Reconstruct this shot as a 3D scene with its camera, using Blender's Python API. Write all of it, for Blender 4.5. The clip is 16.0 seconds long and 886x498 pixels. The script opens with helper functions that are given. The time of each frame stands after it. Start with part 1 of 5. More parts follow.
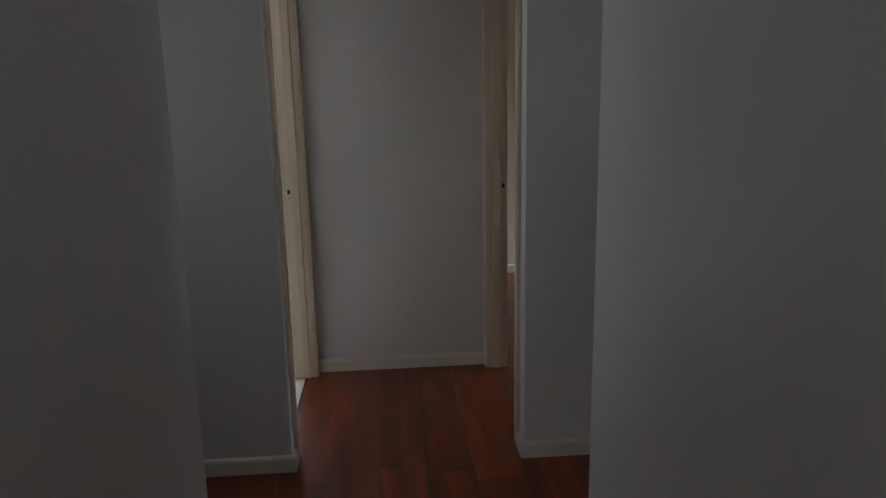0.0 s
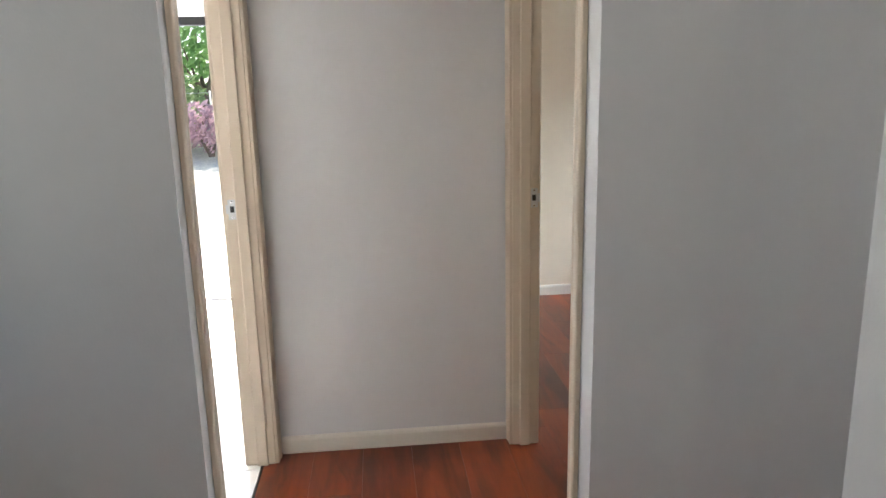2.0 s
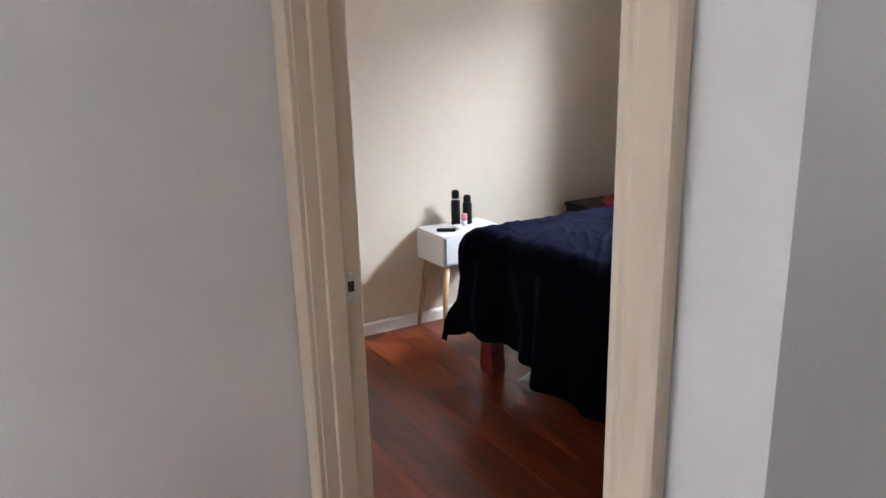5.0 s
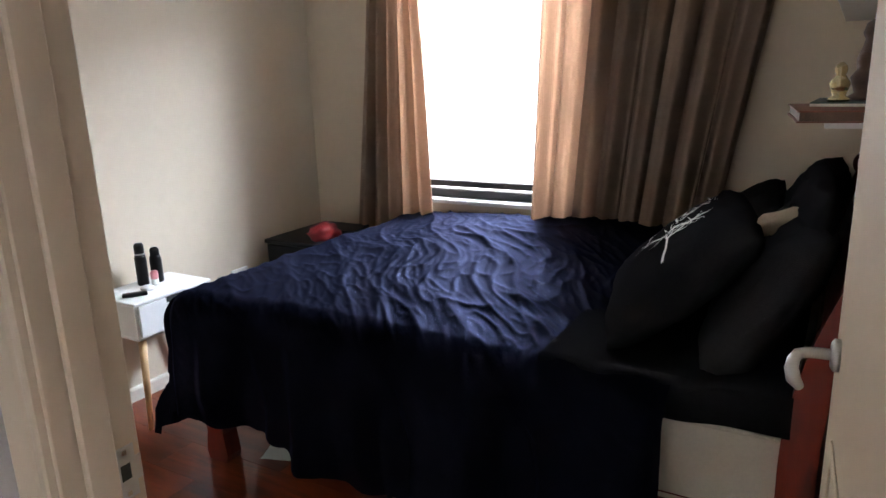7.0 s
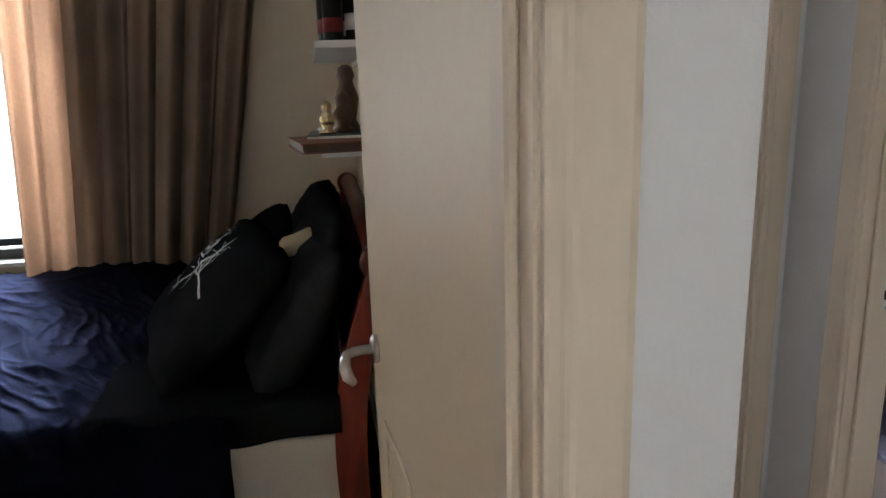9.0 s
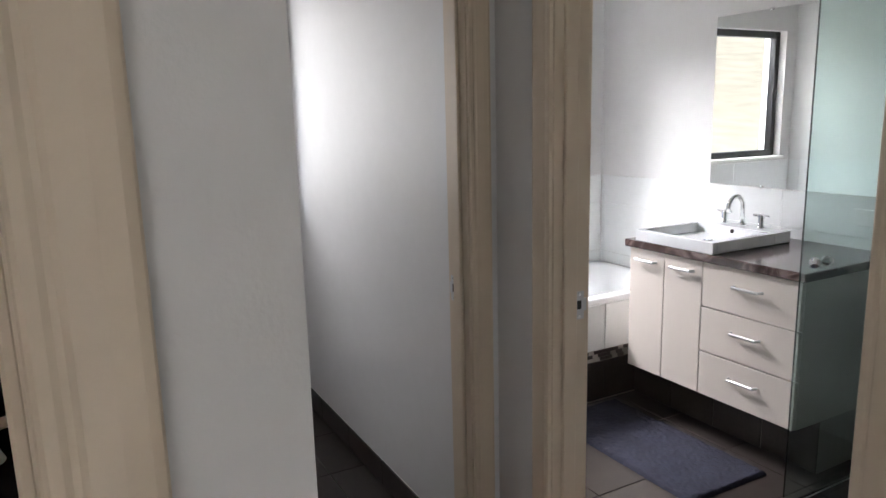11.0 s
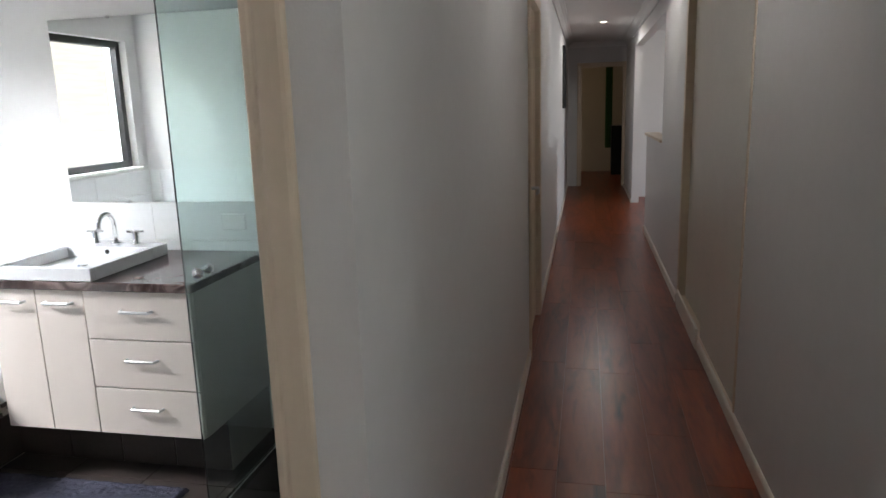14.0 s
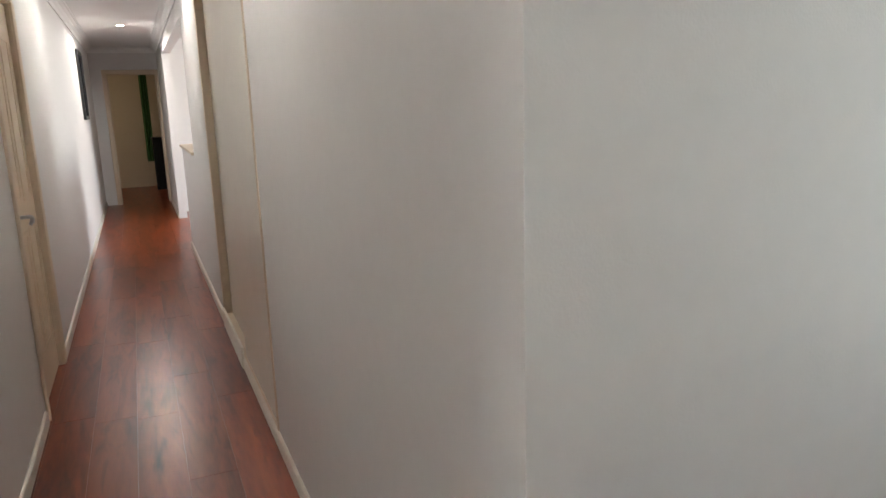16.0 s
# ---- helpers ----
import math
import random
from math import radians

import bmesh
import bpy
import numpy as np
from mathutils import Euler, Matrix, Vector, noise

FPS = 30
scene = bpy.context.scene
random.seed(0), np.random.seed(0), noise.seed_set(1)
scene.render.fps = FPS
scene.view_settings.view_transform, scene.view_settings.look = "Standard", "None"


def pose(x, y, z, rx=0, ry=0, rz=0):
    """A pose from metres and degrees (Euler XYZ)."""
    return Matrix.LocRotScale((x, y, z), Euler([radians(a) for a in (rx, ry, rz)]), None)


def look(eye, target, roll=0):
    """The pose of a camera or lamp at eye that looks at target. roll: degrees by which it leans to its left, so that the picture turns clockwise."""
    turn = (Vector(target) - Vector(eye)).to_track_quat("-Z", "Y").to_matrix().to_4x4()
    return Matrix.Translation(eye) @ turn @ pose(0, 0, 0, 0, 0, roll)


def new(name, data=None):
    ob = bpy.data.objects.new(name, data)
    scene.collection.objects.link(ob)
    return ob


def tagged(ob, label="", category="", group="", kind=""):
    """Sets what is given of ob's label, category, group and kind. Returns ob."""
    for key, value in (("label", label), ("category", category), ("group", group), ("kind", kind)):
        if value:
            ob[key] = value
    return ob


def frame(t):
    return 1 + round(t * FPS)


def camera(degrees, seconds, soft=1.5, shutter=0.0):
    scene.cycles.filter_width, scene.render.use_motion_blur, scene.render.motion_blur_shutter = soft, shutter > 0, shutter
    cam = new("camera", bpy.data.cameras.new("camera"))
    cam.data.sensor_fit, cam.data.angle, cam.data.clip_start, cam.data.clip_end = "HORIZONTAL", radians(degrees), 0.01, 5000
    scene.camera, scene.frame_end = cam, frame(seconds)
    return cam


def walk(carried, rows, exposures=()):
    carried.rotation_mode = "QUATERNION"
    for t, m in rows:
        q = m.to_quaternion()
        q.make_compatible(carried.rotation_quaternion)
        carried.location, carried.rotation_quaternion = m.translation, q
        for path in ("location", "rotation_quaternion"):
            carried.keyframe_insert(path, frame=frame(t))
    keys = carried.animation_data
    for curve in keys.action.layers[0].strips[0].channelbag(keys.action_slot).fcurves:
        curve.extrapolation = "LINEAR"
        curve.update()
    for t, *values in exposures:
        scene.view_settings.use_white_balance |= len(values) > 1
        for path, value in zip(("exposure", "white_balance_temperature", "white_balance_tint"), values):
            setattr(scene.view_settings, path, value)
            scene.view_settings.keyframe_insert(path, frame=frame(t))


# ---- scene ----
cam = camera(65.3, 16.0)
PATH = [
    (0, (-0.115, -3.537, 1.417), (0.042, -1.589, 0.993), -1.1),
    (0.5, (-0.11, -3.295, 1.421), (0.045, -1.349, 0.988), -1.0),
    (1, (-0.133, -3.059, 1.342), (0.039, -1.106, 0.947), -1.1),
    (1.5, (-0.113, -2.804, 1.338), (0.054, -0.852, 0.938), -1.1),
    (2, (-0.097, -2.529, 1.349), (0.09, -0.584, 0.918), -1.3),
    (2.5, (-0.129, -2.284, 1.36), (0.166, -0.357, 0.914), -1.3),
    (3, (-0.112, -2.061, 1.353), (0.315, -0.162, 0.892), -1.6),
    (3.2, (-0.078, -1.967, 1.367), (0.377, -0.079, 0.886), -1.6),
    (5.5, (-0.016, -1.136, 1.394), (1.128, 0.426, 0.892), -1.5),
    (6, (-0.019, -1.01, 1.399), (1.295, 0.412, 0.897), -1.5),
    (6.5, (-0.009, -0.921, 1.422), (1.499, 0.292, 0.918), -1.5),
    (7, (0.026, -0.8, 1.449), (1.694, 0.185, 0.949), -1.9),
    (7.5, (0.031, -0.687, 1.472), (1.821, 0.055, 0.978), -2.1),
    (8, (0.007, -0.644, 1.475), (1.909, -0.265, 0.985), -2.0),
    (8.5, (-0.012, -0.674, 1.469), (1.93, -0.714, 0.993), -1.9),
    (9, (-0.012, -0.733, 1.469), (1.903, -1.076, 1.008), -1.8),
    (9.5, (-0.028, -0.787, 1.478), (1.848, -1.319, 1.034), -1.6),
    (9.7, (-0.028, -0.81, 1.474), (1.835, -1.393, 1.042), -1.4),
    (11.8, (0.055, -0.906, 1.436), (1.59, -2.13, 1.057), -1.8),
    (12, (0.079, -0.88, 1.448), (1.548, -2.182, 1.065), -1.8),
    (12.5, (0.114, -0.852, 1.446), (1.388, -2.345, 1.061), -1.8),
    (13, (0.111, -0.883, 1.449), (1.141, -2.551, 1.051), -1.9),
    (13.5, (0.103, -0.937, 1.453), (0.829, -2.757, 1.051), -2.0),
    (14, (0.091, -1.001, 1.458), (0.491, -2.918, 1.054), -1.8),
    (14.5, (0.086, -1.057, 1.458), (0.208, -3.013, 1.059), -1.8),
    (15, (0.041, -1.121, 1.445), (-0.12, -3.073, 1.041), -2.1),
    (15.5, (-0.045, -1.192, 1.442), (-0.505, -3.096, 1.036), -2.1),
    (16, (-0.144, -1.228, 1.451), (-0.921, -3.024, 1.037), -1.8),
]
walk(cam, [(t, look(eye, target, lean)) for t, eye, target, lean in PATH],
     exposures=((0.0, -0.75, 6250, 10), (0.4, 0.15, 6250, 10), (0.8, 1.1, 6300, 10), (1.2, 1.5, 6350, 10), (2.0, 1.25, 6450, 10), (3.2, 0.62, 6450, 11), (5.3, 1.15, 6300, 17),
                (6.5, 1.12, 6300, 16), (7.0, 0.95, 6350, 14), (7.6, 0.9, 6550, 13), (8.5, 0.75, 6900, 13), (9.0, 0.72, 6450, 10), (9.7, 0.85, 6250, 7), (11.8, 0.0, 6800, 16),
                (13.2, 0.0, 6750, 13), (14.0, 0.5, 6500, 10), (14.5, 1.3, 6700, 10), (15.0, 1.82, 6750, 10), (16.0, 1.88, 6800, 10)))

# ---- world, sun, window light, added fill lamps ----
world = bpy.data.worlds.new("world")
scene.world = world
world.use_nodes = True
wn = world.node_tree
sky = wn.nodes.new("ShaderNodeTexSky")
sky.sky_type = 'NISHITA'
sky.sun_disc = False
sky.sun_elevation = radians(52)
sky.sun_rotation = radians(-25)
wn.links.new(sky.outputs[0], wn.nodes["Background"].inputs[0])
wn.nodes["Background"].inputs[1].default_value = 0.15

sun_data = bpy.data.lights.new("sun", 'SUN')
sun_data.energy = 5.0
sun_data.angle = radians(0.6)
sun_data.color = (1.0, 0.95, 0.88)
sun_lamp = new("sun", sun_data)
sun_lamp.matrix_world = look((-3, 7, 9), (0, 0, 0))


def area_light(name, eye, target, w, h, watts, col=(0.86, 0.93, 1.0)):
    d = bpy.data.lights.new(name, 'AREA')
    d.shape, d.size, d.size_y, d.energy, d.color = 'RECTANGLE', w, h, watts, col
    ob = new(name, d)
    ob.matrix_world = look(eye, target)
    return ob


SKY_COL = (0.93, 0.96, 1.0)
area_light("daylight_patio_door", (-1.95, 2.75, 2.75), (-1.5, 0.6, 0.4), 2.6, 1.0, 600, SKY_COL)
area_light("daylight_bedroom_window", (3.95, 0.55, 2.38), (1.9, 1.45, 0.9), 1.1, 0.35, 135, (0.74, 0.87, 1.0))
area_light("daylight_bathroom_window", (3.80, -2.36, 2.35), (2.2, -3.1, 0.8), 0.5, 0.7, 150, SKY_COL)
area_light("daylight_toilet_window", (3.40, -1.45, 1.5), (0, -1.45, 1.2), 0.55, 0.8, 3.8, SKY_COL)
area_light("daylight_living_window", (-4.38, -9.4, 1.4), (0, -9.4, 1.0), 2.6, 1.7, 36, SKY_COL)
# lamp added at the unseen alcove end to brighten alcove and lobby
area_light("alcove_fill", (-1.66, -1.48, 1.5), (0, -1.48, 1.4), 0.75, 1.2, 0.7, (0.78, 0.93, 1.0))
# no window here: a warm lamp added to lift the far room
area_light("far_room_fill", (1.55, -15.2, 1.5), (0, -15.2, 1.2), 1.0, 1.1, 2, (1.0, 0.84, 0.6))


def spot(name, x, y, z, watts):
    d = bpy.data.lights.new(name, 'SPOT')
    d.energy, d.spot_size, d.spot_blend, d.shadow_soft_size, d.color = watts, radians(170), 0.3, 0.05, (1.0, 0.97, 0.93)
    ob = new(name, d)
    ob.matrix_world = look((x, y, z), (x, y + 0.001, 0))
    return ob


# ---- materials ----
def material(name, col, rough=0.5, metal=0.0, var=0.06, scale=3.0, bump=0.0, bump_scale=60.0, coat=0.0, coords="Object"):
    m = bpy.data.materials.new(name)
    m.use_nodes = True
    nt = m.node_tree
    b = nt.nodes["Principled BSDF"]
    b.inputs["Roughness"].default_value, b.inputs["Metallic"].default_value = rough, metal
    b.inputs["Coat Weight"].default_value = coat
    tc = nt.nodes.new("ShaderNodeTexCoord")
    n1, n2 = nt.nodes.new("ShaderNodeTexNoise"), nt.nodes.new("ShaderNodeTexNoise")
    n1.inputs["Scale"].default_value, n2.inputs["Scale"].default_value = scale, scale * 14
    n1.inputs["Detail"].default_value = n2.inputs["Detail"].default_value = 4
    add = nt.nodes.new("ShaderNodeMath")
    add.operation = 'ADD'
    ramp = nt.nodes.new("ShaderNodeMapRange")
    ramp.inputs[1].default_value, ramp.inputs[2].default_value = 0.6, 1.4
    ramp.inputs[3].default_value, ramp.inputs[4].default_value = 1 - var, 1 + var
    mul = nt.nodes.new("ShaderNodeVectorMath")
    mul.operation = 'SCALE'
    mul.inputs[0].default_value = col
    src = tc.outputs[coords]
    for n in (n1, n2):
        nt.links.new(src, n.inputs["Vector"])
    nt.links.new(n1.outputs[0], add.inputs[0])
    nt.links.new(n2.outputs[0], add.inputs[1])
    nt.links.new(add.outputs[0], ramp.inputs[0])
    nt.links.new(ramp.outputs[0], mul.inputs["Scale"])
    nt.links.new(mul.outputs[0], b.inputs["Base Color"])
    if bump:
        n3, bp = nt.nodes.new("ShaderNodeTexNoise"), nt.nodes.new("ShaderNodeBump")
        n3.inputs["Scale"].default_value, n3.inputs["Detail"].default_value = bump_scale, 3
        bp.inputs["Strength"].default_value, bp.inputs["Distance"].default_value = bump, 0.004
        nt.links.new(src, n3.inputs["Vector"])
        nt.links.new(n3.outputs[0], bp.inputs["Height"])
        nt.links.new(bp.outputs[0], b.inputs["Normal"])
    return m


def wood_material(name, dark, mid, light, rough, axis, stretch=9.0, by_object=True):
    m = bpy.data.materials.new(name)
    m.use_nodes = True
    nt = m.node_tree
    N, L = nt.nodes.new, nt.links.new
    b = nt.nodes["Principled BSDF"]
    geo, info, mp = N("ShaderNodeNewGeometry"), N("ShaderNodeObjectInfo"), N("ShaderNodeMapping")
    sc = [stretch, stretch, stretch]
    sc[axis] = stretch / 7
    mp.inputs["Scale"].default_value = sc
    off = N("ShaderNodeVectorMath")
    off.operation = 'MULTIPLY_ADD'
    off.inputs[1].default_value = (13.7, 29.1, 7.3)
    if by_object:
        L(info.outputs["Random"], off.inputs[0])
    L(geo.outputs["Position"], off.inputs[2])
    L(off.outputs[0], mp.inputs[0])
    big, fine, knot = N("ShaderNodeTexNoise"), N("ShaderNodeTexNoise"), N("ShaderNodeTexNoise")
    big.inputs["Scale"].default_value, big.inputs["Detail"].default_value, big.inputs["Distortion"].default_value = 0.8, 6, 1.2
    fine.inputs["Scale"].default_value, fine.inputs["Detail"].default_value = 6.0, 5
    knot.inputs["Scale"].default_value, knot.inputs["Detail"].default_value, knot.inputs["Distortion"].default_value = 0.9, 8, 2.5
    for n in (big, fine, knot):
        L(mp.outputs[0], n.inputs["Vector"])
    ramp = N("ShaderNodeValToRGB")
    e = ramp.color_ramp.elements
    e[0].position, e[0].color = 0.36, (*dark, 1)
    e[1].position, e[1].color = 0.68, (*light, 1)
    k = e.new(0.5)
    k.color = (*mid, 1)
    mix = N("ShaderNodeMath")
    mix.operation = 'MULTIPLY_ADD'
    mix.inputs[1].default_value = 0.22
    L(fine.outputs[0], mix.inputs[0])
    half = N("ShaderNodeMath")
    half.operation = 'MULTIPLY_ADD'
    half.inputs[1].default_value, half.inputs[2].default_value = 0.8, -0.01
    L(big.outputs[0], half.inputs[0])
    L(half.outputs[0], mix.inputs[2])
    L(mix.outputs[0], ramp.inputs[0])
    kr = N("ShaderNodeMapRange")
    kr.inputs[1].default_value, kr.inputs[2].default_value, kr.inputs[3].default_value, kr.inputs[4].default_value = 0.56, 0.74, 1.0, 0.45
    L(knot.outputs[0], kr.inputs[0])
    tone = N("ShaderNodeMapRange")
    tone.inputs[3].default_value, tone.inputs[4].default_value = 0.8, 1.15
    L(info.outputs["Random"], tone.inputs[0])
    tm = N("ShaderNodeMath")
    tm.operation = 'MULTIPLY'
    L(kr.outputs[0], tm.inputs[0])
    L(tone.outputs[0], tm.inputs[1])
    mul = N("ShaderNodeVectorMath")
    mul.operation = 'SCALE'
    L(ramp.outputs[0], mul.inputs[0])
    L(tm.outputs[0], mul.inputs["Scale"])
    L(mul.outputs[0], b.inputs["Base Color"])
    rr = N("ShaderNodeMapRange")
    rr.inputs[3].default_value, rr.inputs[4].default_value = rough - 0.005, rough + 0.015
    L(big.outputs[0], rr.inputs[0])
    L(rr.outputs[0], b.inputs["Roughness"])
    return m


def glass_material(name, tint, rough=0.0, ior=1.02):
    m = bpy.data.materials.new(name)
    m.use_nodes = True
    b = m.node_tree.nodes["Principled BSDF"]
    b.inputs["Base Color"].default_value = (*tint, 1)
    b.inputs["Transmission Weight"].default_value = 1.0
    b.inputs["Roughness"].default_value = rough
    b.inputs["IOR"].default_value = ior
    return m


def glow_material(name, col, strength):
    m = bpy.data.materials.new(name)
    m.use_nodes = True
    nt = m.node_tree
    em = nt.nodes.new("ShaderNodeEmission")
    em.inputs[0].default_value, em.inputs[1].default_value = (*col, 1), strength
    nt.links.new(em.outputs[0], nt.nodes["Material Output"].inputs[0])
    return m


M_WALL = material("wall_paint", (0.69, 0.68, 0.674), 0.55, var=0.025, scale=1.3, bump=0.12, bump_scale=220)
# warm bounce light in the bedroom is mixed into this wall colour
M_BEDWALL = material("warm_tinted_wall", (0.71, 0.61, 0.48), 0.6, var=0.03, scale=1.3, bump=0.12, bump_scale=220)
M_CEIL = material("ceiling_paint", (0.8, 0.8, 0.79), 0.8, var=0.02, scale=1.0, bump=0.1, bump_scale=150)
M_TRIM = material("cream_gloss_trim", (0.66, 0.55, 0.425), 0.42, var=0.02, scale=4)
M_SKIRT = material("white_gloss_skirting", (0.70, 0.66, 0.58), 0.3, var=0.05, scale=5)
M_DOOR = material("cream_gloss_door", (0.70, 0.57, 0.41), 0.45, var=0.02, scale=3, bump=0.03, bump_scale=25)
M_FLOOR = wood_material("red_brown_laminate", (0.10, 0.019, 0.007), (0.19, 0.035, 0.010), (0.27, 0.056, 0.015), 0.285, 1)
M_SUB = material("dark_underlay", (0.03, 0.02, 0.015), 0.9)
M_STEEL = material("brushed_steel", (0.62, 0.62, 0.62), 0.28, 1.0, var=0.04, scale=12)
M_CHROME = material("chrome", (0.8, 0.8, 0.8), 0.06, 1.0, var=0.01)
M_DARK = material("near_black", (0.015, 0.015, 0.015), 0.6)
M_BLACKFRAME = material("black_aluminium", (0.018, 0.018, 0.02), 0.4, var=0.1)
M_WHITEFRAME = material("white_sill_paint", (0.8, 0.79, 0.76), 0.4, var=0.03)
M_GLASS = glass_material("clear_glass", (1, 1, 1))
M_SHOWERGLASS = glass_material("greenish_shower_glass", (0.82, 0.91, 0.89), ior=1.4)
M_CONCRETE = material("pale_concrete", (0.62, 0.6, 0.56), 0.8, var=0.1, scale=1.2, bump=0.3, bump_scale=40)
M_TILEWHITE = material("pale_floor_tile", (0.78, 0.77, 0.74), 0.35, var=0.03, scale=2)
M_CURTAIN = material("taupe_curtain_cloth", (0.43, 0.305, 0.225), 0.75, var=0.1, scale=5)
M_COVER = material("navy_velvet_cover", (0.0035, 0.0037, 0.0075), 0.55, var=0.35, scale=3, bump=0.15, bump_scale=120)
cb = M_COVER.node_tree.nodes["Principled BSDF"]
cb.inputs["Specular IOR Level"].default_value = 0.0
ct = M_COVER.node_tree
pile, both = ct.nodes.new("ShaderNodeBsdfAnisotropic"), ct.nodes.new("ShaderNodeMixShader")
slant, gain = ct.nodes.new("ShaderNodeLayerWeight"), ct.nodes.new("ShaderNodeMapRange")
slant.inputs["Blend"].default_value = 0.5
gain.inputs[1].default_value, gain.inputs[2].default_value, gain.inputs[3].default_value, gain.inputs[4].default_value = 0.56, 0.9, 0.01, 0.5
pile.inputs["Color"].default_value = (0.047, 0.053, 0.098, 1)
pile.inputs["Roughness"].default_value = 0.42
ct.links.new(slant.outputs["Facing"], gain.inputs[0])
ct.links.new(gain.outputs[0], both.inputs[0])
ct.links.new(cb.outputs[0], both.inputs[1])
ct.links.new(pile.outputs[0], both.inputs[2])
ct.links.new(both.outputs[0], ct.nodes["Material Output"].inputs[0])
for link in list(ct.links):
    if link.to_socket.name == "Normal" and link.to_node == cb:
        ct.links.new(link.from_socket, pile.inputs["Normal"])
M_BLACKCLOTH = material("black_cotton", (0.012, 0.012, 0.0135), 0.9, var=0.2, scale=6, bump=0.3, bump_scale=300)
M_GREYCLOTH = material("charcoal_cotton", (0.022, 0.022, 0.024), 0.9, var=0.2, scale=6, bump=0.3, bump_scale=300)
for cloth in (M_BLACKCLOTH, M_GREYCLOTH):
    cloth.node_tree.nodes["Principled BSDF"].inputs["Specular IOR Level"].default_value = 0.0
M_MATTRESS = material("ivory_quilted_ticking", (0.62, 0.57, 0.47), 0.8, var=0.06, scale=9, bump=0.3, bump_scale=30)
M_CREAMCLOTH = material("cream_lining", (0.46, 0.38, 0.26), 0.85, var=0.15, scale=18)
M_REDWOOD = wood_material("stained_red_wood", (0.07, 0.006, 0.003), (0.15, 0.014, 0.005), (0.22, 0.028, 0.009), 0.36, 2, 6.0)
M_OAK = wood_material("pale_oak", (0.38, 0.21, 0.1), (0.5, 0.3, 0.15), (0.6, 0.38, 0.2), 0.45, 2, 14.0)
M_LACQUER = material("white_lacquer", (0.8, 0.79, 0.78), 0.3, var=0.02)
M_BLACKPLASTIC = material("black_plastic", (0.007, 0.007, 0.008), 0.4, var=0.15, scale=20)
M_BLACKPLASTIC.node_tree.nodes["Principled BSDF"].inputs["Specular IOR Level"].default_value = 0.2
M_RED = material("red_plastic", (0.22, 0.012, 0.016), 0.5, var=0.2, scale=30)
M_PINK = material("pink_label", (0.7, 0.25, 0.28), 0.4)
M_WHITE = material("white_ink", (0.75, 0.75, 0.73), 0.7)
M_LAMINATE = material("cream_laminate", (0.74, 0.66, 0.60), 0.4, var=0.015, scale=2)
M_CERAMIC = material("white_ceramic", (0.84, 0.85, 0.86), 0.08, var=0.01, coat=0.3)
M_WALLTILE = material("white_wall_tile", (0.78, 0.79, 0.79), 0.15, var=0.03, scale=2)
M_DARKTILE = material("charcoal_brown_tile", (0.046, 0.035, 0.031), 0.3, var=0.3, scale=5, bump=0.1, bump_scale=60)
M_GROUT = material("pale_grout", (0.46, 0.42, 0.38), 0.9, var=0.1, scale=20)
M_MAT = material("slate_blue_bath_mat", (0.026, 0.026, 0.045), 0.95, var=0.4, scale=14, bump=0.8, bump_scale=260)
M_GREEN = material("green_curtain", (0.04, 0.12, 0.03), 0.8, var=0.2)
M_MIRROR = material("silvered_mirror", (0.88, 0.9, 0.89), 0.0, 1.0, var=0.0)


def marble_material():
    m = bpy.data.materials.new("brown_marble")
    m.use_nodes = True
    nt = m.node_tree
    N, L = nt.nodes.new, nt.links.new
    b = nt.nodes["Principled BSDF"]
    b.inputs["Roughness"].default_value = 0.12
    tc, n1, vor, ramp = N("ShaderNodeTexCoord"), N("ShaderNodeTexNoise"), N("ShaderNodeTexNoise"), N("ShaderNodeValToRGB")
    n1.inputs["Scale"].default_value, n1.inputs["Detail"].default_value, n1.inputs["Distortion"].default_value = 7, 8, 1.6
    L(tc.outputs["Object"], n1.inputs["Vector"])
    e = ramp.color_ramp.elements
    e[0].position, e[0].color = 0.4, (0.04, 0.022, 0.02, 1)
    e[1].position, e[1].color = 0.62, (0.2, 0.14, 0.13, 1)
    v = e.new(0.505)
    v.color = (0.075, 0.045, 0.042, 1)
    L(n1.outputs[0], ramp.inputs[0])
    L(ramp.outputs[0], b.inputs["Base Color"])
    return m


M_MARBLE = marble_material()


# ---- shape helpers ----
def add_box(bm, x0, x1, y0, y1, z0, z1, bevel=0.0, seg=1):
    made = bmesh.ops.create_cube(bm, size=1)["verts"]
    for v in made:
        v.co = Vector(((x0 + x1) / 2 + v.co.x * (x1 - x0), (y0 + y1) / 2 + v.co.y * (y1 - y0), (z0 + z1) / 2 + v.co.z * (z1 - z0)))
    if bevel:
        edges = list({e for v in made for e in v.link_edges})
        bmesh.ops.bevel(bm, geom=edges, offset=bevel, segments=seg, affect='EDGES', profile=0.5)
    return bm


def box_bm(*a, **k):
    return add_box(bmesh.new(), *a, **k)


def boxes_bm(*boxes, bevel=0.0):
    bm = bmesh.new()
    for b in boxes:
        add_box(bm, *b, bevel=bevel)
    return bm


def lathe_bm(profile, steps=20, x=0.0, y=0.0):
    bm = bmesh.new()
    rings = []
    for r, z in profile:
        rings.append([bm.verts.new((x + r * math.cos(2 * math.pi * i / steps), y + r * math.sin(2 * math.pi * i / steps), z)) for i in range(steps)])
    for a, b in zip(rings, rings[1:]):
        for i in range(steps):
            bm.faces.new((a[i], a[(i + 1) % steps], b[(i + 1) % steps], b[i]))
    bm.faces.new(list(reversed(rings[0])))
    bm.faces.new(rings[-1])
    return bm


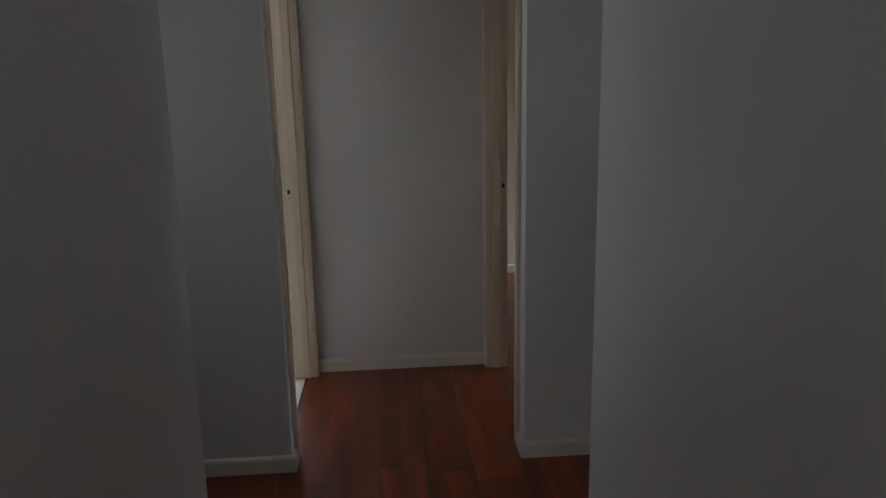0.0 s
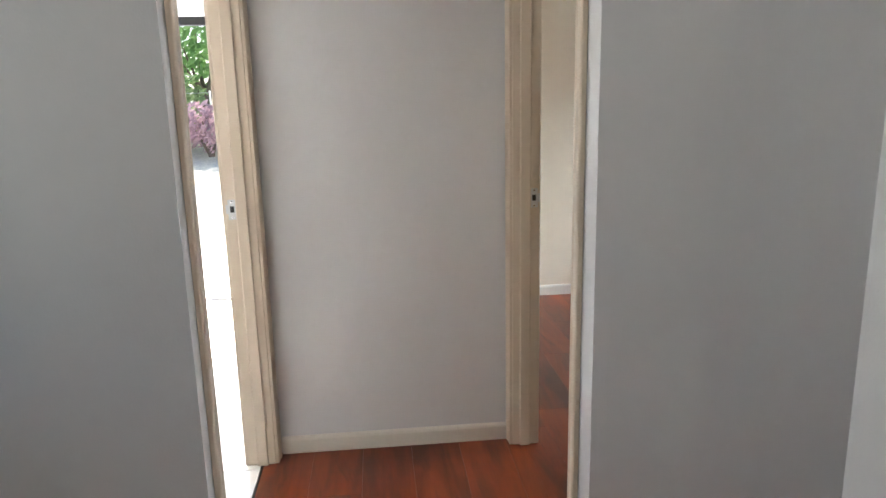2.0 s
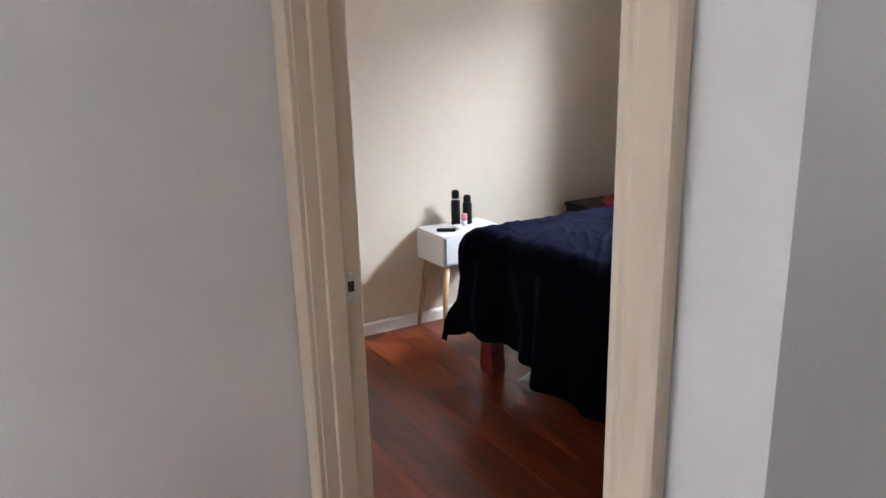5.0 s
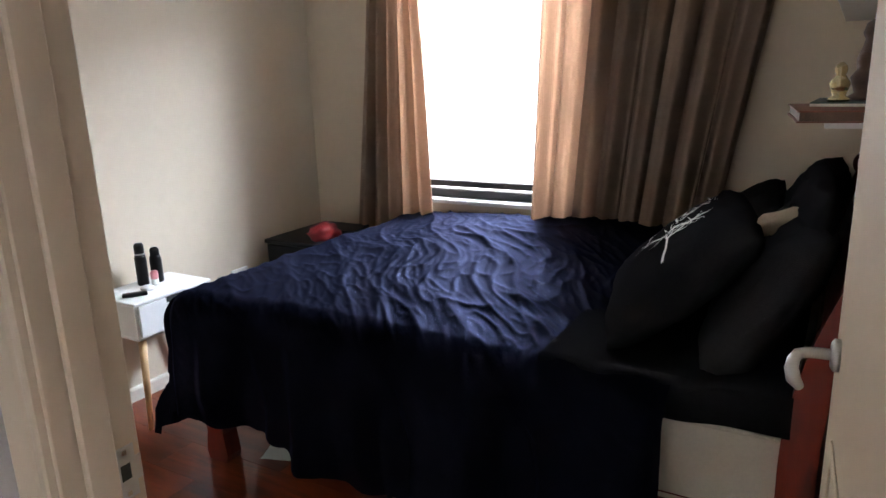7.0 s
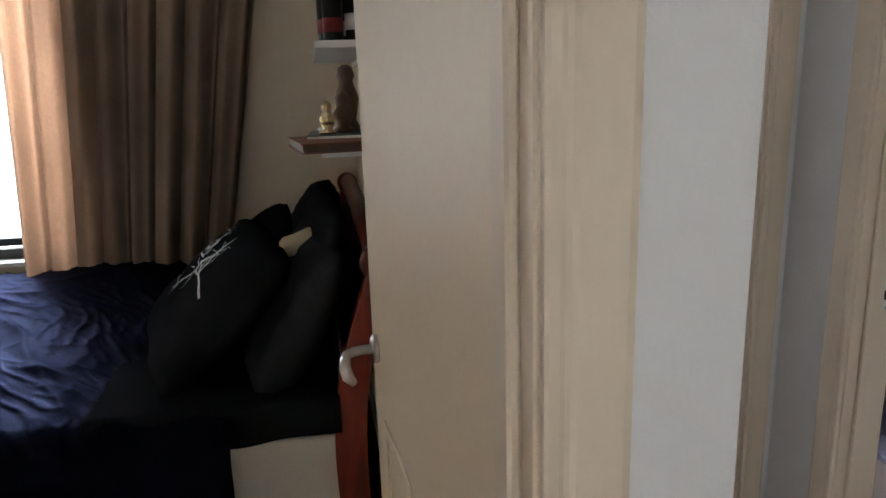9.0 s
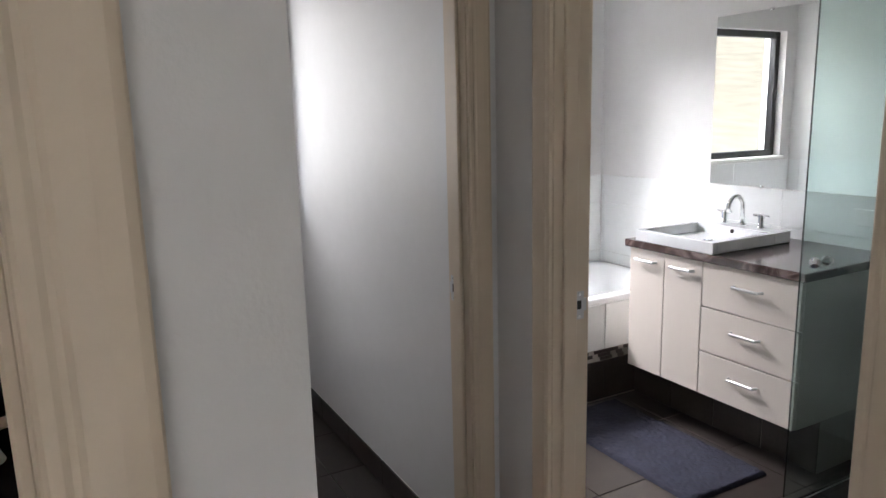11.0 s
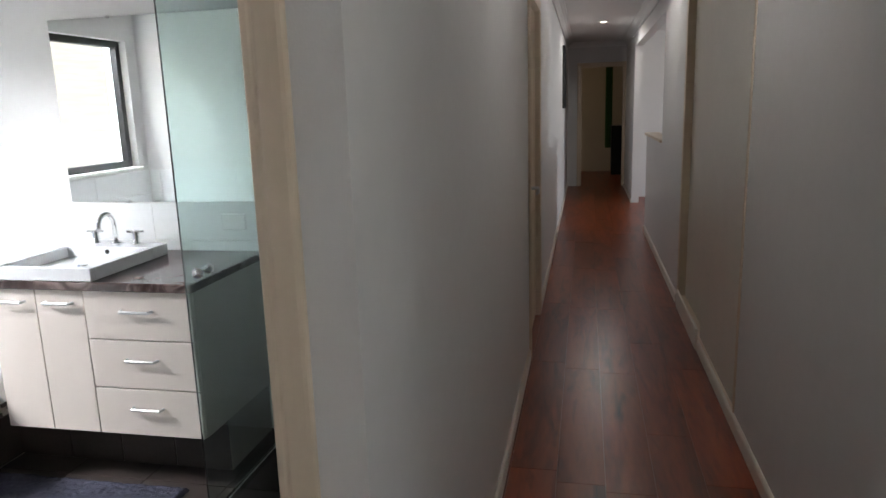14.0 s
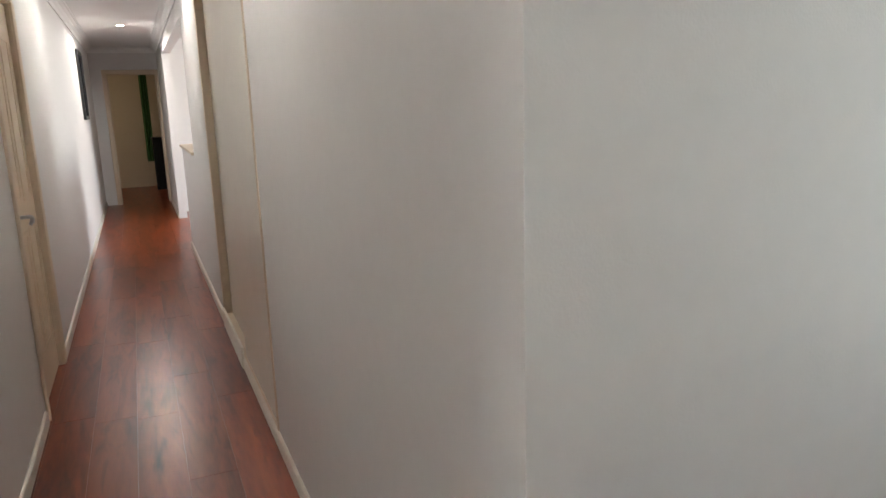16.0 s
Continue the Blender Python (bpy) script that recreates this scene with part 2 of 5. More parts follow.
def tube_bm(points, r, steps=10, bm=None):
    bm = bm or bmesh.new()
    pts = [Vector(p) for p in points]
    radii = r if isinstance(r, (list, tuple)) else [r] * len(pts)
    rings = []
    for i, p in enumerate(pts):
        d = (pts[min(i + 1, len(pts) - 1)] - pts[max(i - 1, 0)]).normalized()
        u = d.orthogonal().normalized() if i == 0 else (u - d * u.dot(d)).normalized()
        w = d.cross(u)
        rings.append([bm.verts.new(p + radii[i] * (math.cos(2 * math.pi * k / steps) * u + math.sin(2 * math.pi * k / steps) * w)) for k in range(steps)])
    for a, b in zip(rings, rings[1:]):
        for k in range(steps):
            bm.faces.new((a[k], a[(k + 1) % steps], b[(k + 1) % steps], b[k]))
    bm.faces.new(list(reversed(rings[0])))
    bm.faces.new(rings[-1])
    return bm


def prism_bm(outline, axis, a, b, bm=None):
    """An outline of 2D points swept along an axis from a to b."""
    bm = bm or bmesh.new()

    def at(p, s):
        if axis == 'x':
            return (s, p[0], p[1])
        if axis == 'y':
            return (p[0], s, p[1])
        return (p[0], p[1], s)
    r0, r1 = [bm.verts.new(at(p, a)) for p in outline], [bm.verts.new(at(p, b)) for p in outline]
    n = len(outline)
    for i in range(n):
        bm.faces.new((r0[i], r0[(i + 1) % n], r1[(i + 1) % n], r1[i]))
    bm.faces.new(r0)
    bm.faces.new(list(reversed(r1)))
    return bm


def grid_bm(nu, nv, f):
    bm = bmesh.new()
    v = [[bm.verts.new(f(i / nu, j / nv)) for j in range(nv + 1)] for i in range(nu + 1)]
    for i in range(nu):
        for j in range(nv):
            bm.faces.new((v[i][j], v[i + 1][j], v[i + 1][j + 1], v[i][j + 1]))
    return bm


def mesh_of(name, bm, mat, smooth=False):
    bmesh.ops.recalc_face_normals(bm, faces=bm.faces)
    me = bpy.data.meshes.new(name)
    bm.to_mesh(me)
    bm.free()
    me.materials.append(mat)
    if smooth:
        for p in me.polygons:
            p.use_smooth = True
    return me


def part(name, bm, mat, parent, label="", smooth=False):
    ob = new(name, mesh_of(name, bm, mat, smooth))
    ob.parent = parent
    return tagged(ob, label)


def piece(name, bm, mat, label="", category="", kind="", smooth=False, group=""):
    return tagged(new(name, mesh_of(name, bm, mat, smooth)), label, category, group, kind)


def thing(name, x, y, z, label, category, turn=0.0, kind="", group=""):
    ob = new(name)
    ob.matrix_world = pose(x, y, z, 0, 0, turn)
    return tagged(ob, label, category, group, kind)


# ---- structure ----
H = 2.45
DOOR_H = 2.06


def wall(name, *boxes, mat=M_WALL, label="off-white painted plasterboard wall"):
    return piece(name, boxes_bm(*boxes), mat, label, "wall", "structure")


wall("wall_end", (-0.618, 0.50, 0.0, 0.1, 0, H))
wall("wall_bedroom_door", (0.40, 0.50, -0.047, 0.0, 0, H), (0.40, 0.50, -0.885, -0.047, DOOR_H, H), (0.40, 0.50, -1.02, -0.885, 0, H))
wall("wall_bedroom_south", (0.50, 3.25, -1.02, -0.97, 0, H))
# stops short of the corner: an added pocket darkens the gap behind the hinge
wall("wall_bedroom_south_lining", (0.60, 3.25, -0.97, -0.92, 0, H), mat=M_BEDWALL, label="painted bedroom wall with warm light put into its colour")
wall("wall_bedroom_north", (0.50, 3.25, 1.97, 2.07, 0, H), mat=M_BEDWALL, label="painted bedroom wall with warm light put into its colour")
wall("wall_bedroom_west", (0.40, 0.50, 0.1, 2.07, 0, H), mat=M_BEDWALL, label="painted bedroom wall with warm light put into its colour")
WIN = (0.30, 1.32, 0.77, 2.1)
BWIN = (-3.15, -2.10, 1.1, 1.97)
TWIN = (-1.75, -1.15, 1.1, 1.97)
wall("wall_bedroom_east", (3.25, 3.37, -1.02, WIN[0], 0, H), (3.25, 3.37, WIN[1], 2.07, 0, H), (3.25, 3.37, WIN[0], WIN[1], 0, WIN[2]),
     (3.25, 3.37, WIN[0], WIN[1], WIN[3], H), mat=M_BEDWALL, label="painted bedroom wall with a window opening, warm light put into its colour")
wall("wall_bathroom_east", (3.25, 3.37, -3.9, BWIN[0], 0, H), (3.25, 3.37, BWIN[1], TWIN[0], 0, H), (3.25, 3.37, TWIN[1], -1.02, 0, H),
     (3.25, 3.37, BWIN[0], BWIN[1], 0, BWIN[2]), (3.25, 3.37, BWIN[0], BWIN[1], BWIN[3], H),
     (3.25, 3.37, TWIN[0], TWIN[1], 0, TWIN[2]), (3.25, 3.37, TWIN[0], TWIN[1], TWIN[3], H))
wall("wall_toilet_door", (1.51, 1.61, -1.89, -1.82, 0, H), (1.51, 1.61, -1.82, -1.045, DOOR_H, H), (1.51, 1.61, -1.045, -1.02, 0, H))
wall("wall_bathroom_north", (0.40, 0.522, -1.99, -1.89, 0, H), (0.522, 1.288, -1.99, -1.89, DOOR_H, H), (1.288, 3.25, -1.99, -1.89, 0, H))
wall("wall_bathroom_south", (0.50, 3.25, -3.9, -3.80, 0, H))
wall("wall_hall_east", (0.40, 0.50, -4.90, -1.99, 0, H), (0.40, 0.50, -5.72, -4.90, DOOR_H, H), (0.40, 0.50, -13.45, -5.72, 0, H))
wall("wall_hall_west", (-0.677, -0.577, -4.09, -2.07, 0, H), (-0.677, -0.577, -6.10, -4.09, 2.2, H), (-0.677, -0.577, -7.48, -6.10, 0, H),
     (-0.677, -0.577, -9.06, -7.48, 0, 1.08), (-0.677, -0.577, -11.35, -7.48, 2.2, H), (-0.677, -0.577, -13.45, -11.35, 0, H))
wall("wall_hall_end", (-0.677, -0.56, -13.55, -13.45, 0, H), (0.19, 0.50, -13.55, -13.45, 0, H), (-0.56, 0.19, -13.55, -13.45, 2.05, H))
wall("wall_far_room", (-1.6, 1.6, -16.3, -16.2, 0, H), (-1.7, -1.6, -16.3, -13.55, 0, H), (1.6, 1.7, -16.3, -13.55, 0, H),
     (-1.6, -0.677, -13.55, -13.45, 0, H), (0.50, 1.6, -13.55, -13.45, 0, H), mat=M_BEDWALL, label="tan painted wall of a dim far room")
wall("wall_west_door", (-0.618, -0.518, -0.065, 0.0, 0, H), (-0.618, -0.518, -0.925, -0.065, DOOR_H, H), (-0.618, -0.518, -1.02, -0.925, 0, H))
wall("wall_west_alcove_north", (-3.5, -0.618, -1.02, -0.93, 0, H))
# unseen end wall, given an opening for the added alcove lamp
wall("wall_west_alcove_end", (-1.7, -1.6, -1.97, -1.87, 0, H), (-1.7, -1.6, -1.10, -1.02, 0, H), (-1.7, -1.6, -1.87, -1.10, 0, 0.88), (-1.7, -1.6, -1.87, -1.10, 2.12, H))
wall("wall_west_alcove_south", (-1.7, -0.677, -2.07, -1.97, 0, H), (-0.677, -0.577, -2.07, -1.97, 0, H))
SL = (-3.1, -0.80, 1.88)
wall("wall_sunroom_north", (-3.6, SL[0], 2.2, 2.3, 0, H), (SL[1], -0.518, 2.2, 2.3, 0, H), (SL[0], SL[1], 2.2, 2.3, SL[2], H))
wall("wall_sunroom_east", (-0.618, -0.518, 0.1, 2.2, 0, H))
wall("wall_sunroom_west", (-3.6, -3.5, -1.02, 2.2, 0, H))
wall("wall_living", (-4.3, -0.677, -12.1, -12.0, 0, H), (-4.3, -0.677, -6.4, -6.3, 0, H), (-4.4, -4.3, -12.1, -10.8, 0, H), (-4.4, -4.3, -8.0, -6.3, 0, H),
     (-4.4, -4.3, -10.8, -8.0, 0, 0.5), (-4.4, -4.3, -10.8, -8.0, 2.2, H))
wall("wall_cupboard_back", (-1.25, -1.20, -6.2, -3.99, 0, H), (-1.2, -0.677, -6.2, -6.1, 0, H), (-1.2, -0.677, -4.09, -3.99, 0, H))
piece("ceiling", boxes_bm((-4.5, 3.4, -16.4, 2.35, H, H + 0.12)), M_CEIL, "white painted flat ceiling", "ceiling", "structure")


def cornice(name, x0, y0, x1, y1, nx, ny):
    """A coved moulding along a wall's top from one point to another, towards the normal nx, ny."""
    prof = [(0, -0.09), (0.012, -0.09), (0.02, -0.06), (0.045, -0.028), (0.075, -0.014), (0.09, -0.012), (0.09, 0.0), (0, 0.0)]
    bm = bmesh.new()
    rows = []
    for px, py in ((x0, y0), (x1, y1)):
        rows.append([bm.verts.new((px + nx * d, py + ny * d, H - 0.002 + z)) for d, z in prof])
    n = len(prof)
    for i in range(n):
        bm.faces.new((rows[0][i], rows[0][(i + 1) % n], rows[1][(i + 1) % n], rows[1][i]))
    bm.faces.new(rows[0])
    bm.faces.new(list(reversed(rows[1])))
    piece(name, bm, M_CEIL, "white coved plaster cornice", "cornice", "structure")


cornice("cornice_hall_east", 0.398, -13.44, 0.398, -1.9, -1, 0)
cornice("cornice_hall_west", -0.575, -13.44, -0.575, -2.04, 1, 0)
cornice("cornice_hall_end", -0.57, -13.448, 0.39, -13.448, 0, 1)


def skirting(name, x0, y0, x1, y1, nx, ny, h=0.068, t=0.014, mat=None):
    prof = [(0, 0), (t, 0), (t, h - 0.014), (t * 0.75, h - 0.005), (t * 0.3, h), (0, h)]
    bm = bmesh.new()
    rows = [[bm.verts.new((px + nx * (d + 0.0005), py + ny * (d + 0.0005), z)) for d, z in prof] for px, py in ((x0, y0), (x1, y1))]
    n = len(prof)
    for i in range(n):
        bm.faces.new((rows[0][i], rows[0][(i + 1) % n], rows[1][(i + 1) % n], rows[1][i]))
    bm.faces.new(rows[0])
    bm.faces.new(list(reversed(rows[1])))
    return piece(name, bm, mat or M_SKIRT, "cream gloss timber skirting board", "skirting", "structure")


skirting("baseboard_end", -0.50, 0, 0.385, 0, 0, -1)
skirting("baseboard_alcove_east", 0.385, -1.02, 1.495, -1.02, 0, -1)
skirting("baseboard_east_stub", 0.40, -1.033, 0.40, -0.938, -1, 0)
skirting("baseboard_alcove_west", -1.6, -1.02, -0.503, -1.02, 0, -1)
skirting("baseboard_west_stub", -0.518, -1.033, -0.518, -0.938, 1, 0)
skirting("baseboard_bath_corner", 0.40, -1.89, 0.46, -1.89, 0, 1)
skirting("baseboard_hall_east_near", 0.40, -4.82, 0.40, -1.876, -1, 0)
skirting("baseboard_hall_east_far", 0.40, -13.45, 0.40, -5.80, -1, 0)
skirting("baseboard_hall_west_near", -0.577, -5.09, -0.577, -1.956, 1, 0)
skirting("baseboard_hall_west_mid", -0.577, -9.06, -0.577, -6.12, 1, 0)
skirting("baseboard_hall_west_far", -0.577, -13.45, -0.577, -11.35, 1, 0)
skirting("baseboard_alcove_west_south", -1.6, -1.97, -0.563, -1.97, 0, 1)
skirting("baseboard_bedroom_north", 0.50, 1.97, 3.25, 1.97, 0, -1)
skirting("baseboard_bedroom_east", 3.25, -0.92, 3.25, 1.955, -1, 0)
skirting("baseboard_bedroom_south", 1.35, -0.92, 3.235, -0.92, 0, 1)
skirting("baseboard_bedroom_west", 0.50, 0.02, 0.50, 1.955, 1, 0)
skirting("baseboard_sunroom_east", -0.618, 0.02, -0.618, 2.2, -1, 0)


# door frames: built with the opening along local x from 0 to w, the wall between y = 0 and y = t
def architrave_bm(w_out, length, sign):
    """A ribbed casing board, standing, its inner edge at x = 0 and its back on y = 0."""
    prof = [(0.0, 0.0), (0.0, 0.009), (0.003, 0.011), (0.010, 0.011), (0.014, 0.0095), (0.018, 0.0095), (0.022, 0.0115),
            (0.040, 0.0145), (w_out - 0.008, 0.0155), (w_out - 0.002, 0.0135), (w_out, 0.010), (w_out, 0.0)]
    return [(sign * a, b) for a, b in prof]


def door_frame(name, m, w, t, label, strike=None, stop_y=0.05, sides=(True, True)):
    ob = tagged(new(name), label, "door frame", "", "structure")
    ob.matrix_world = m
    top = DOOR_H - 0.02
    e = 0.002
    part("jamb", box_bm(-0.02, 0, -e, t + e, 0, top, bevel=0.002), M_TRIM, ob)
    part("jamb", box_bm(w, w + 0.02, -e, t + e, 0, top, bevel=0.002), M_TRIM, ob)
    part("head", box_bm(-0.02, w + 0.02, -e, t + e, top, top + 0.02, bevel=0.002), M_TRIM, ob)
    part("stop", box_bm(0, 0.011, stop_y - 0.02, stop_y + 0.02, 0, top - 0.011, bevel=0.003), M_TRIM, ob)
    part("stop", box_bm(w - 0.011, w, stop_y - 0.02, stop_y + 0.02, 0, top - 0.011, bevel=0.003), M_TRIM, ob)
    part("stop", box_bm(0, w, stop_y - 0.02, stop_y + 0.02, top - 0.011, top, bevel=0.003), M_TRIM, ob)
    for use, y, s in ((sides[0], -e, -1), (sides[1], t + e, 1)):
        if not use:
            continue
        for x, sx in ((-0.004, -1), (w + 0.004, 1)):
            prof = [(x + a, y + s * b) for a, b in architrave_bm(0.062, 0, sx)]
            part("architrave", prism_bm(prof, 'z', 0, top + 0.004), M_TRIM, ob)
        prof = [(y + s * b, top + 0.004 + a) for a, b in architrave_bm(0.062, 0, 1)]
        part("architrave", prism_bm(prof, 'x', -0.066, w + 0.066), M_TRIM, ob)
    if strike is not None:
        side, y = strike
        x, s = (0.0, 1) if side == 0 else (w, -1)
        xa, xb = sorted((x, x + s * 0.002))
        plate = part("strike_plate", boxes_bm((xa, xb, y - 0.014, y + 0.014, 0.945, 0.97), (xa, xb, y - 0.014, y + 0.014, 0.992, 1.015),
                                              (xa, xb, y - 0.014, y - 0.007, 0.97, 0.992), (xa, xb, y + 0.007, y + 0.014, 0.97, 0.992)), M_STEEL, ob, "steel latch strike plate")
        xa, xb = sorted((x, x + s * 0.001))
        # dark plate drawn for the shade inside the latch hole
        part("latch_hole_shade", box_bm(xa, xb, y - 0.007, y + 0.007, 0.97, 0.992), M_DARK, plate)
        lip = boxes_bm((xa, xb + 0.001, y + 0.014, y + 0.022, 0.965, 0.997))
        part("lip", lip, M_STEEL, plate)
        for z in (0.952, 1.008):
            xa, xb = sorted((x + s * 0.002, x + s * 0.003))
            part("screw", box_bm(xa, xb, y - 0.003, y + 0.003, z - 0.003, z + 0.003), M_CHROME, plate)
    return ob


# bedroom: local x runs north to south along the wall, local y from the lobby into the room
door_frame("door_1", Matrix(((0, 1, 0, 0.40), (-1, 0, 0, -0.067), (0, 0, 1, 0), (0, 0, 0, 1))), 0.798, 0.1,
           "cream painted bedroom door frame with ribbed casing", strike=(0, 0.078), stop_y=0.045, sides=(True, False))
door_frame("door_2", Matrix(((0, -1, 0, -0.518), (1, 0, 0, -0.905), (0, 0, 1, 0), (0, 0, 0, 1))), 0.82, 0.1,
           "cream painted sunroom door frame with ribbed casing", strike=(1, 0.078), stop_y=0.045)
door_frame("door_3", Matrix(((-1, 0, 0, 1.268), (0, -1, 0, -1.89), (0, 0, 1, 0), (0, 0, 0, 1))), 0.726, 0.1,
           "cream painted bathroom door frame with ribbed casing", strike=(0, 0.078), stop_y=0.045)
door_frame("door_4", Matrix(((0, 1, 0, 1.51), (-1, 0, 0, -1.065), (0, 0, 1, 0), (0, 0, 0, 1))), 0.735, 0.1,
           "cream painted toilet door frame with ribbed casing", strike=(1, 0.078), stop_y=0.045)
hall_door = door_frame("door_5", Matrix(((0, 1, 0, 0.40), (-1, 0, 0, -4.92), (0, 0, 1, 0), (0, 0, 0, 1))), 0.78, 0.1,
                       "cream painted hall doorway with its door shut", stop_y=0.085)
door_frame("door_6", Matrix(((-1, 0, 0, 0.17), (0, -1, 0, -13.45), (0, 0, 1, 0), (0, 0, 0, 1))), 0.71, 0.1,
           "cream painted doorway at the end of the hall", stop_y=0.05)


def lever_handle(parent, x, y, z, out, along):
    """A lever on a round rose; out is the way it stands off the leaf, along the way the lever points (both along local axes)."""
    o, a = Vector(out), Vector(along)
    c = Vector((x, y, z))
    rose = part("handle", tube_bm([c, c + o * 0.008, c + o * 0.012], [0.026, 0.026, 0.02], 20), M_STEEL, parent, "satin steel lever handle", True)
    down = Vector((0, 0, -1))
    pts = [c + o * 0.008, c + o * 0.03, c + o * 0.046 + a * 0.004, c + o * 0.058 + a * 0.014, c + o * 0.064 + a * 0.03 + down * 0.004,
           c + o * 0.066 + a * 0.042 + down * 0.014, c + o * 0.062 + a * 0.046 + down * 0.03, c + o * 0.052 + a * 0.042 + down * 0.044]
    part("lever", tube_bm(pts, [0.009, 0.009, 0.009, 0.009, 0.0095, 0.0105, 0.011, 0.007], 12), M_STEEL, rose, smooth=True)


def door_leaf(parent, m, w, h=2.025, panels=((0.22, 0.88), (1.02, 1.85))):
    t = 0.035
    leaf = part("door_leaf", box_bm(0, w, 0, t, 0.008, h, bevel=0.002), M_DOOR, parent, "glossy cream panelled door leaf")
    leaf.matrix_local = m
    if panels:
        for y, s in ((0, -1), (t, 1)):
            for z0, z1 in panels:
                for x0, x1 in ((0.11, w / 2 - 0.035), (w / 2 + 0.035, w - 0.11)):
                    fr = bmesh.new()
                    ya, yb = sorted((y, y + s * 0.004))
                    add_box(fr, x0, x0 + 0.024, ya, yb, z0, z1, bevel=0.0015)
                    add_box(fr, x1 - 0.024, x1, ya, yb, z0, z1, bevel=0.0015)
                    add_box(fr, x0 + 0.024, x1 - 0.024, ya, yb, z0, z0 + 0.024, bevel=0.0015)
                    add_box(fr, x0 + 0.024, x1 - 0.024, ya, yb, z1 - 0.024, z1, bevel=0.0015)
                    part("panel_moulding", fr, M_DOOR, leaf)
    return leaf


# the bedroom door stands open into the room, hinged on the south jamb
bed_door = thing("open_door", 0.518, -0.905, 0, "glossy cream bedroom door standing open", "door", turn=4.2)
leaf = door_leaf(bed_door, pose(0.004, 0.0, 0), 0.735, panels=((0.22, 0.88),))
lever_handle(leaf, 0.675, 0.035, 1.0, (0, 1, 0), (-1, 0, 0))
lever_handle(leaf, 0.675, 0.0, 1.0, (0, -1, 0), (-1, 0, 0))
for z in (0.25, 1.05, 1.8):
    part("hinge", tube_bm([(-0.001, 0.041, z - 0.045), (-0.001, 0.041, z + 0.045)], 0.006, 10), M_STEEL, leaf, "steel butt hinge", True)

hleaf = door_leaf(hall_door, pose(0.004, 0.02, 0), 0.772)
lever_handle(hleaf, 0.07, 0.0, 0.98, (0, -1, 0), (1, 0, 0))

# cupboard in the hall with flush doors
cup = thing("linen_cupboard", -0.577, -5.0, 0, "cream flush-door built-in linen cupboard in the hall", "cupboard")
part("frame", boxes_bm((-0.10, 0.006, 0.885, 0.909, 0, 2.2), (-0.10, 0.006, -1.10, -1.04, 0, 2.2), (-0.10, 0.006, -1.04, 0.885, 2.14, 2.2), (-0.1, 0.0, -1.04, 0.885, 0, 0.07), bevel=0.003), M_TRIM, cup)
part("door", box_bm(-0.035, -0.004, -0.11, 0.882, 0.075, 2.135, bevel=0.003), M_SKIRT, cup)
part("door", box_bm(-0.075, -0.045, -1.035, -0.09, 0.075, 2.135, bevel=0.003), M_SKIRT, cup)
part("kickboard", box_bm(0.0065, 0.022, -1.0, -0.1, 0.0, 0.13, bevel=0.004), M_SKIRT, cup, "white painted kickboard")
part("track", boxes_bm((-0.09, 0.004, -1.04, 0.885, 0.07, 0.074)), M_TRIM, cup)

# ---- windows ----
def window(name, x, y0, y1, z0, z1, label, mullion=None):
    """A black aluminium window in the east wall, its frame set towards the outside."""
    ob = tagged(new(name), label, "window", "", "structure")
    ob.matrix_world = pose(x, 0, 0)
    f = 0.045
    part("window_frame", boxes_bm((0.05, 0.1, y0, y0 + f, z0, z1), (0.05, 0.1, y1 - f, y1, z0, z1), (0.05, 0.1, y0 + f, y1 - f, z0, z0 + f),
                                  (0.05, 0.1, y0 + f, y1 - f, z1 - f, z1), bevel=0.003), M_BLACKFRAME, ob)
    if mullion:
        part("sash_rail", box_bm(0.045, 0.085, y0 + f, y1 - f, mullion, mullion + 0.034, bevel=0.003), M_BLACKFRAME, ob)
    pane = part("pane", box_bm(0.072, 0.076, y0 + f, y1 - f, z0 + f, z1 - f), M_GLASS, ob)
    pane.visible_shadow = False
    part("window_sill", box_bm(-0.025, 0.05, y0 - 0.02, y1 + 0.02, z0 - 0.022, z0 + 0.002, bevel=0.004), M_WHITEFRAME, ob, "white painted sill")
    return ob


window("window_1", 3.25, WIN[0], WIN[1], WIN[2], WIN[3], "black aluminium bedroom window with white sill", mullion=WIN[2] + 0.06)
window("window_2", 3.25, BWIN[0], BWIN[1], BWIN[2], BWIN[3], "black aluminium bathroom window")
window("window_3", 3.25, TWIN[0], TWIN[1], TWIN[2], TWIN[3], "black aluminium toilet window")

slider = tagged(new("door_7"), "black aluminium sliding glass door to a patio", "sliding door", "", "structure")
slider.matrix_world = pose(0, 2.2, 0)
sx0, sx1, sz = SL
smid = (sx0 + sx1) / 2
part("frame", boxes_bm((sx0, sx0 + 0.05, 0.02, 0.09, 0, sz), (sx1 - 0.05, sx1, 0.02, 0.09, 0, sz), (sx0 + 0.05, sx1 - 0.05, 0.02, 0.09, sz - 0.05, sz)), M_BLACKFRAME, slider)
part("track", box_bm(sx0, sx1, 0.03, 0.045, 0.0, 0.008), M_BLACKFRAME, slider)
part("meeting_stile", box_bm(smid - 0.03, smid + 0.03, 0.03, 0.08, 0.01, sz - 0.05), M_BLACKFRAME, slider)
for a, b in ((sx0 + 0.05, smid - 0.03), (smid + 0.03, sx1 - 0.05)):
    pane = part("pane", box_bm(a, b, 0.054, 0.058, 0.01, sz - 0.05), M_GLASS, slider)
    pane.visible_shadow = False

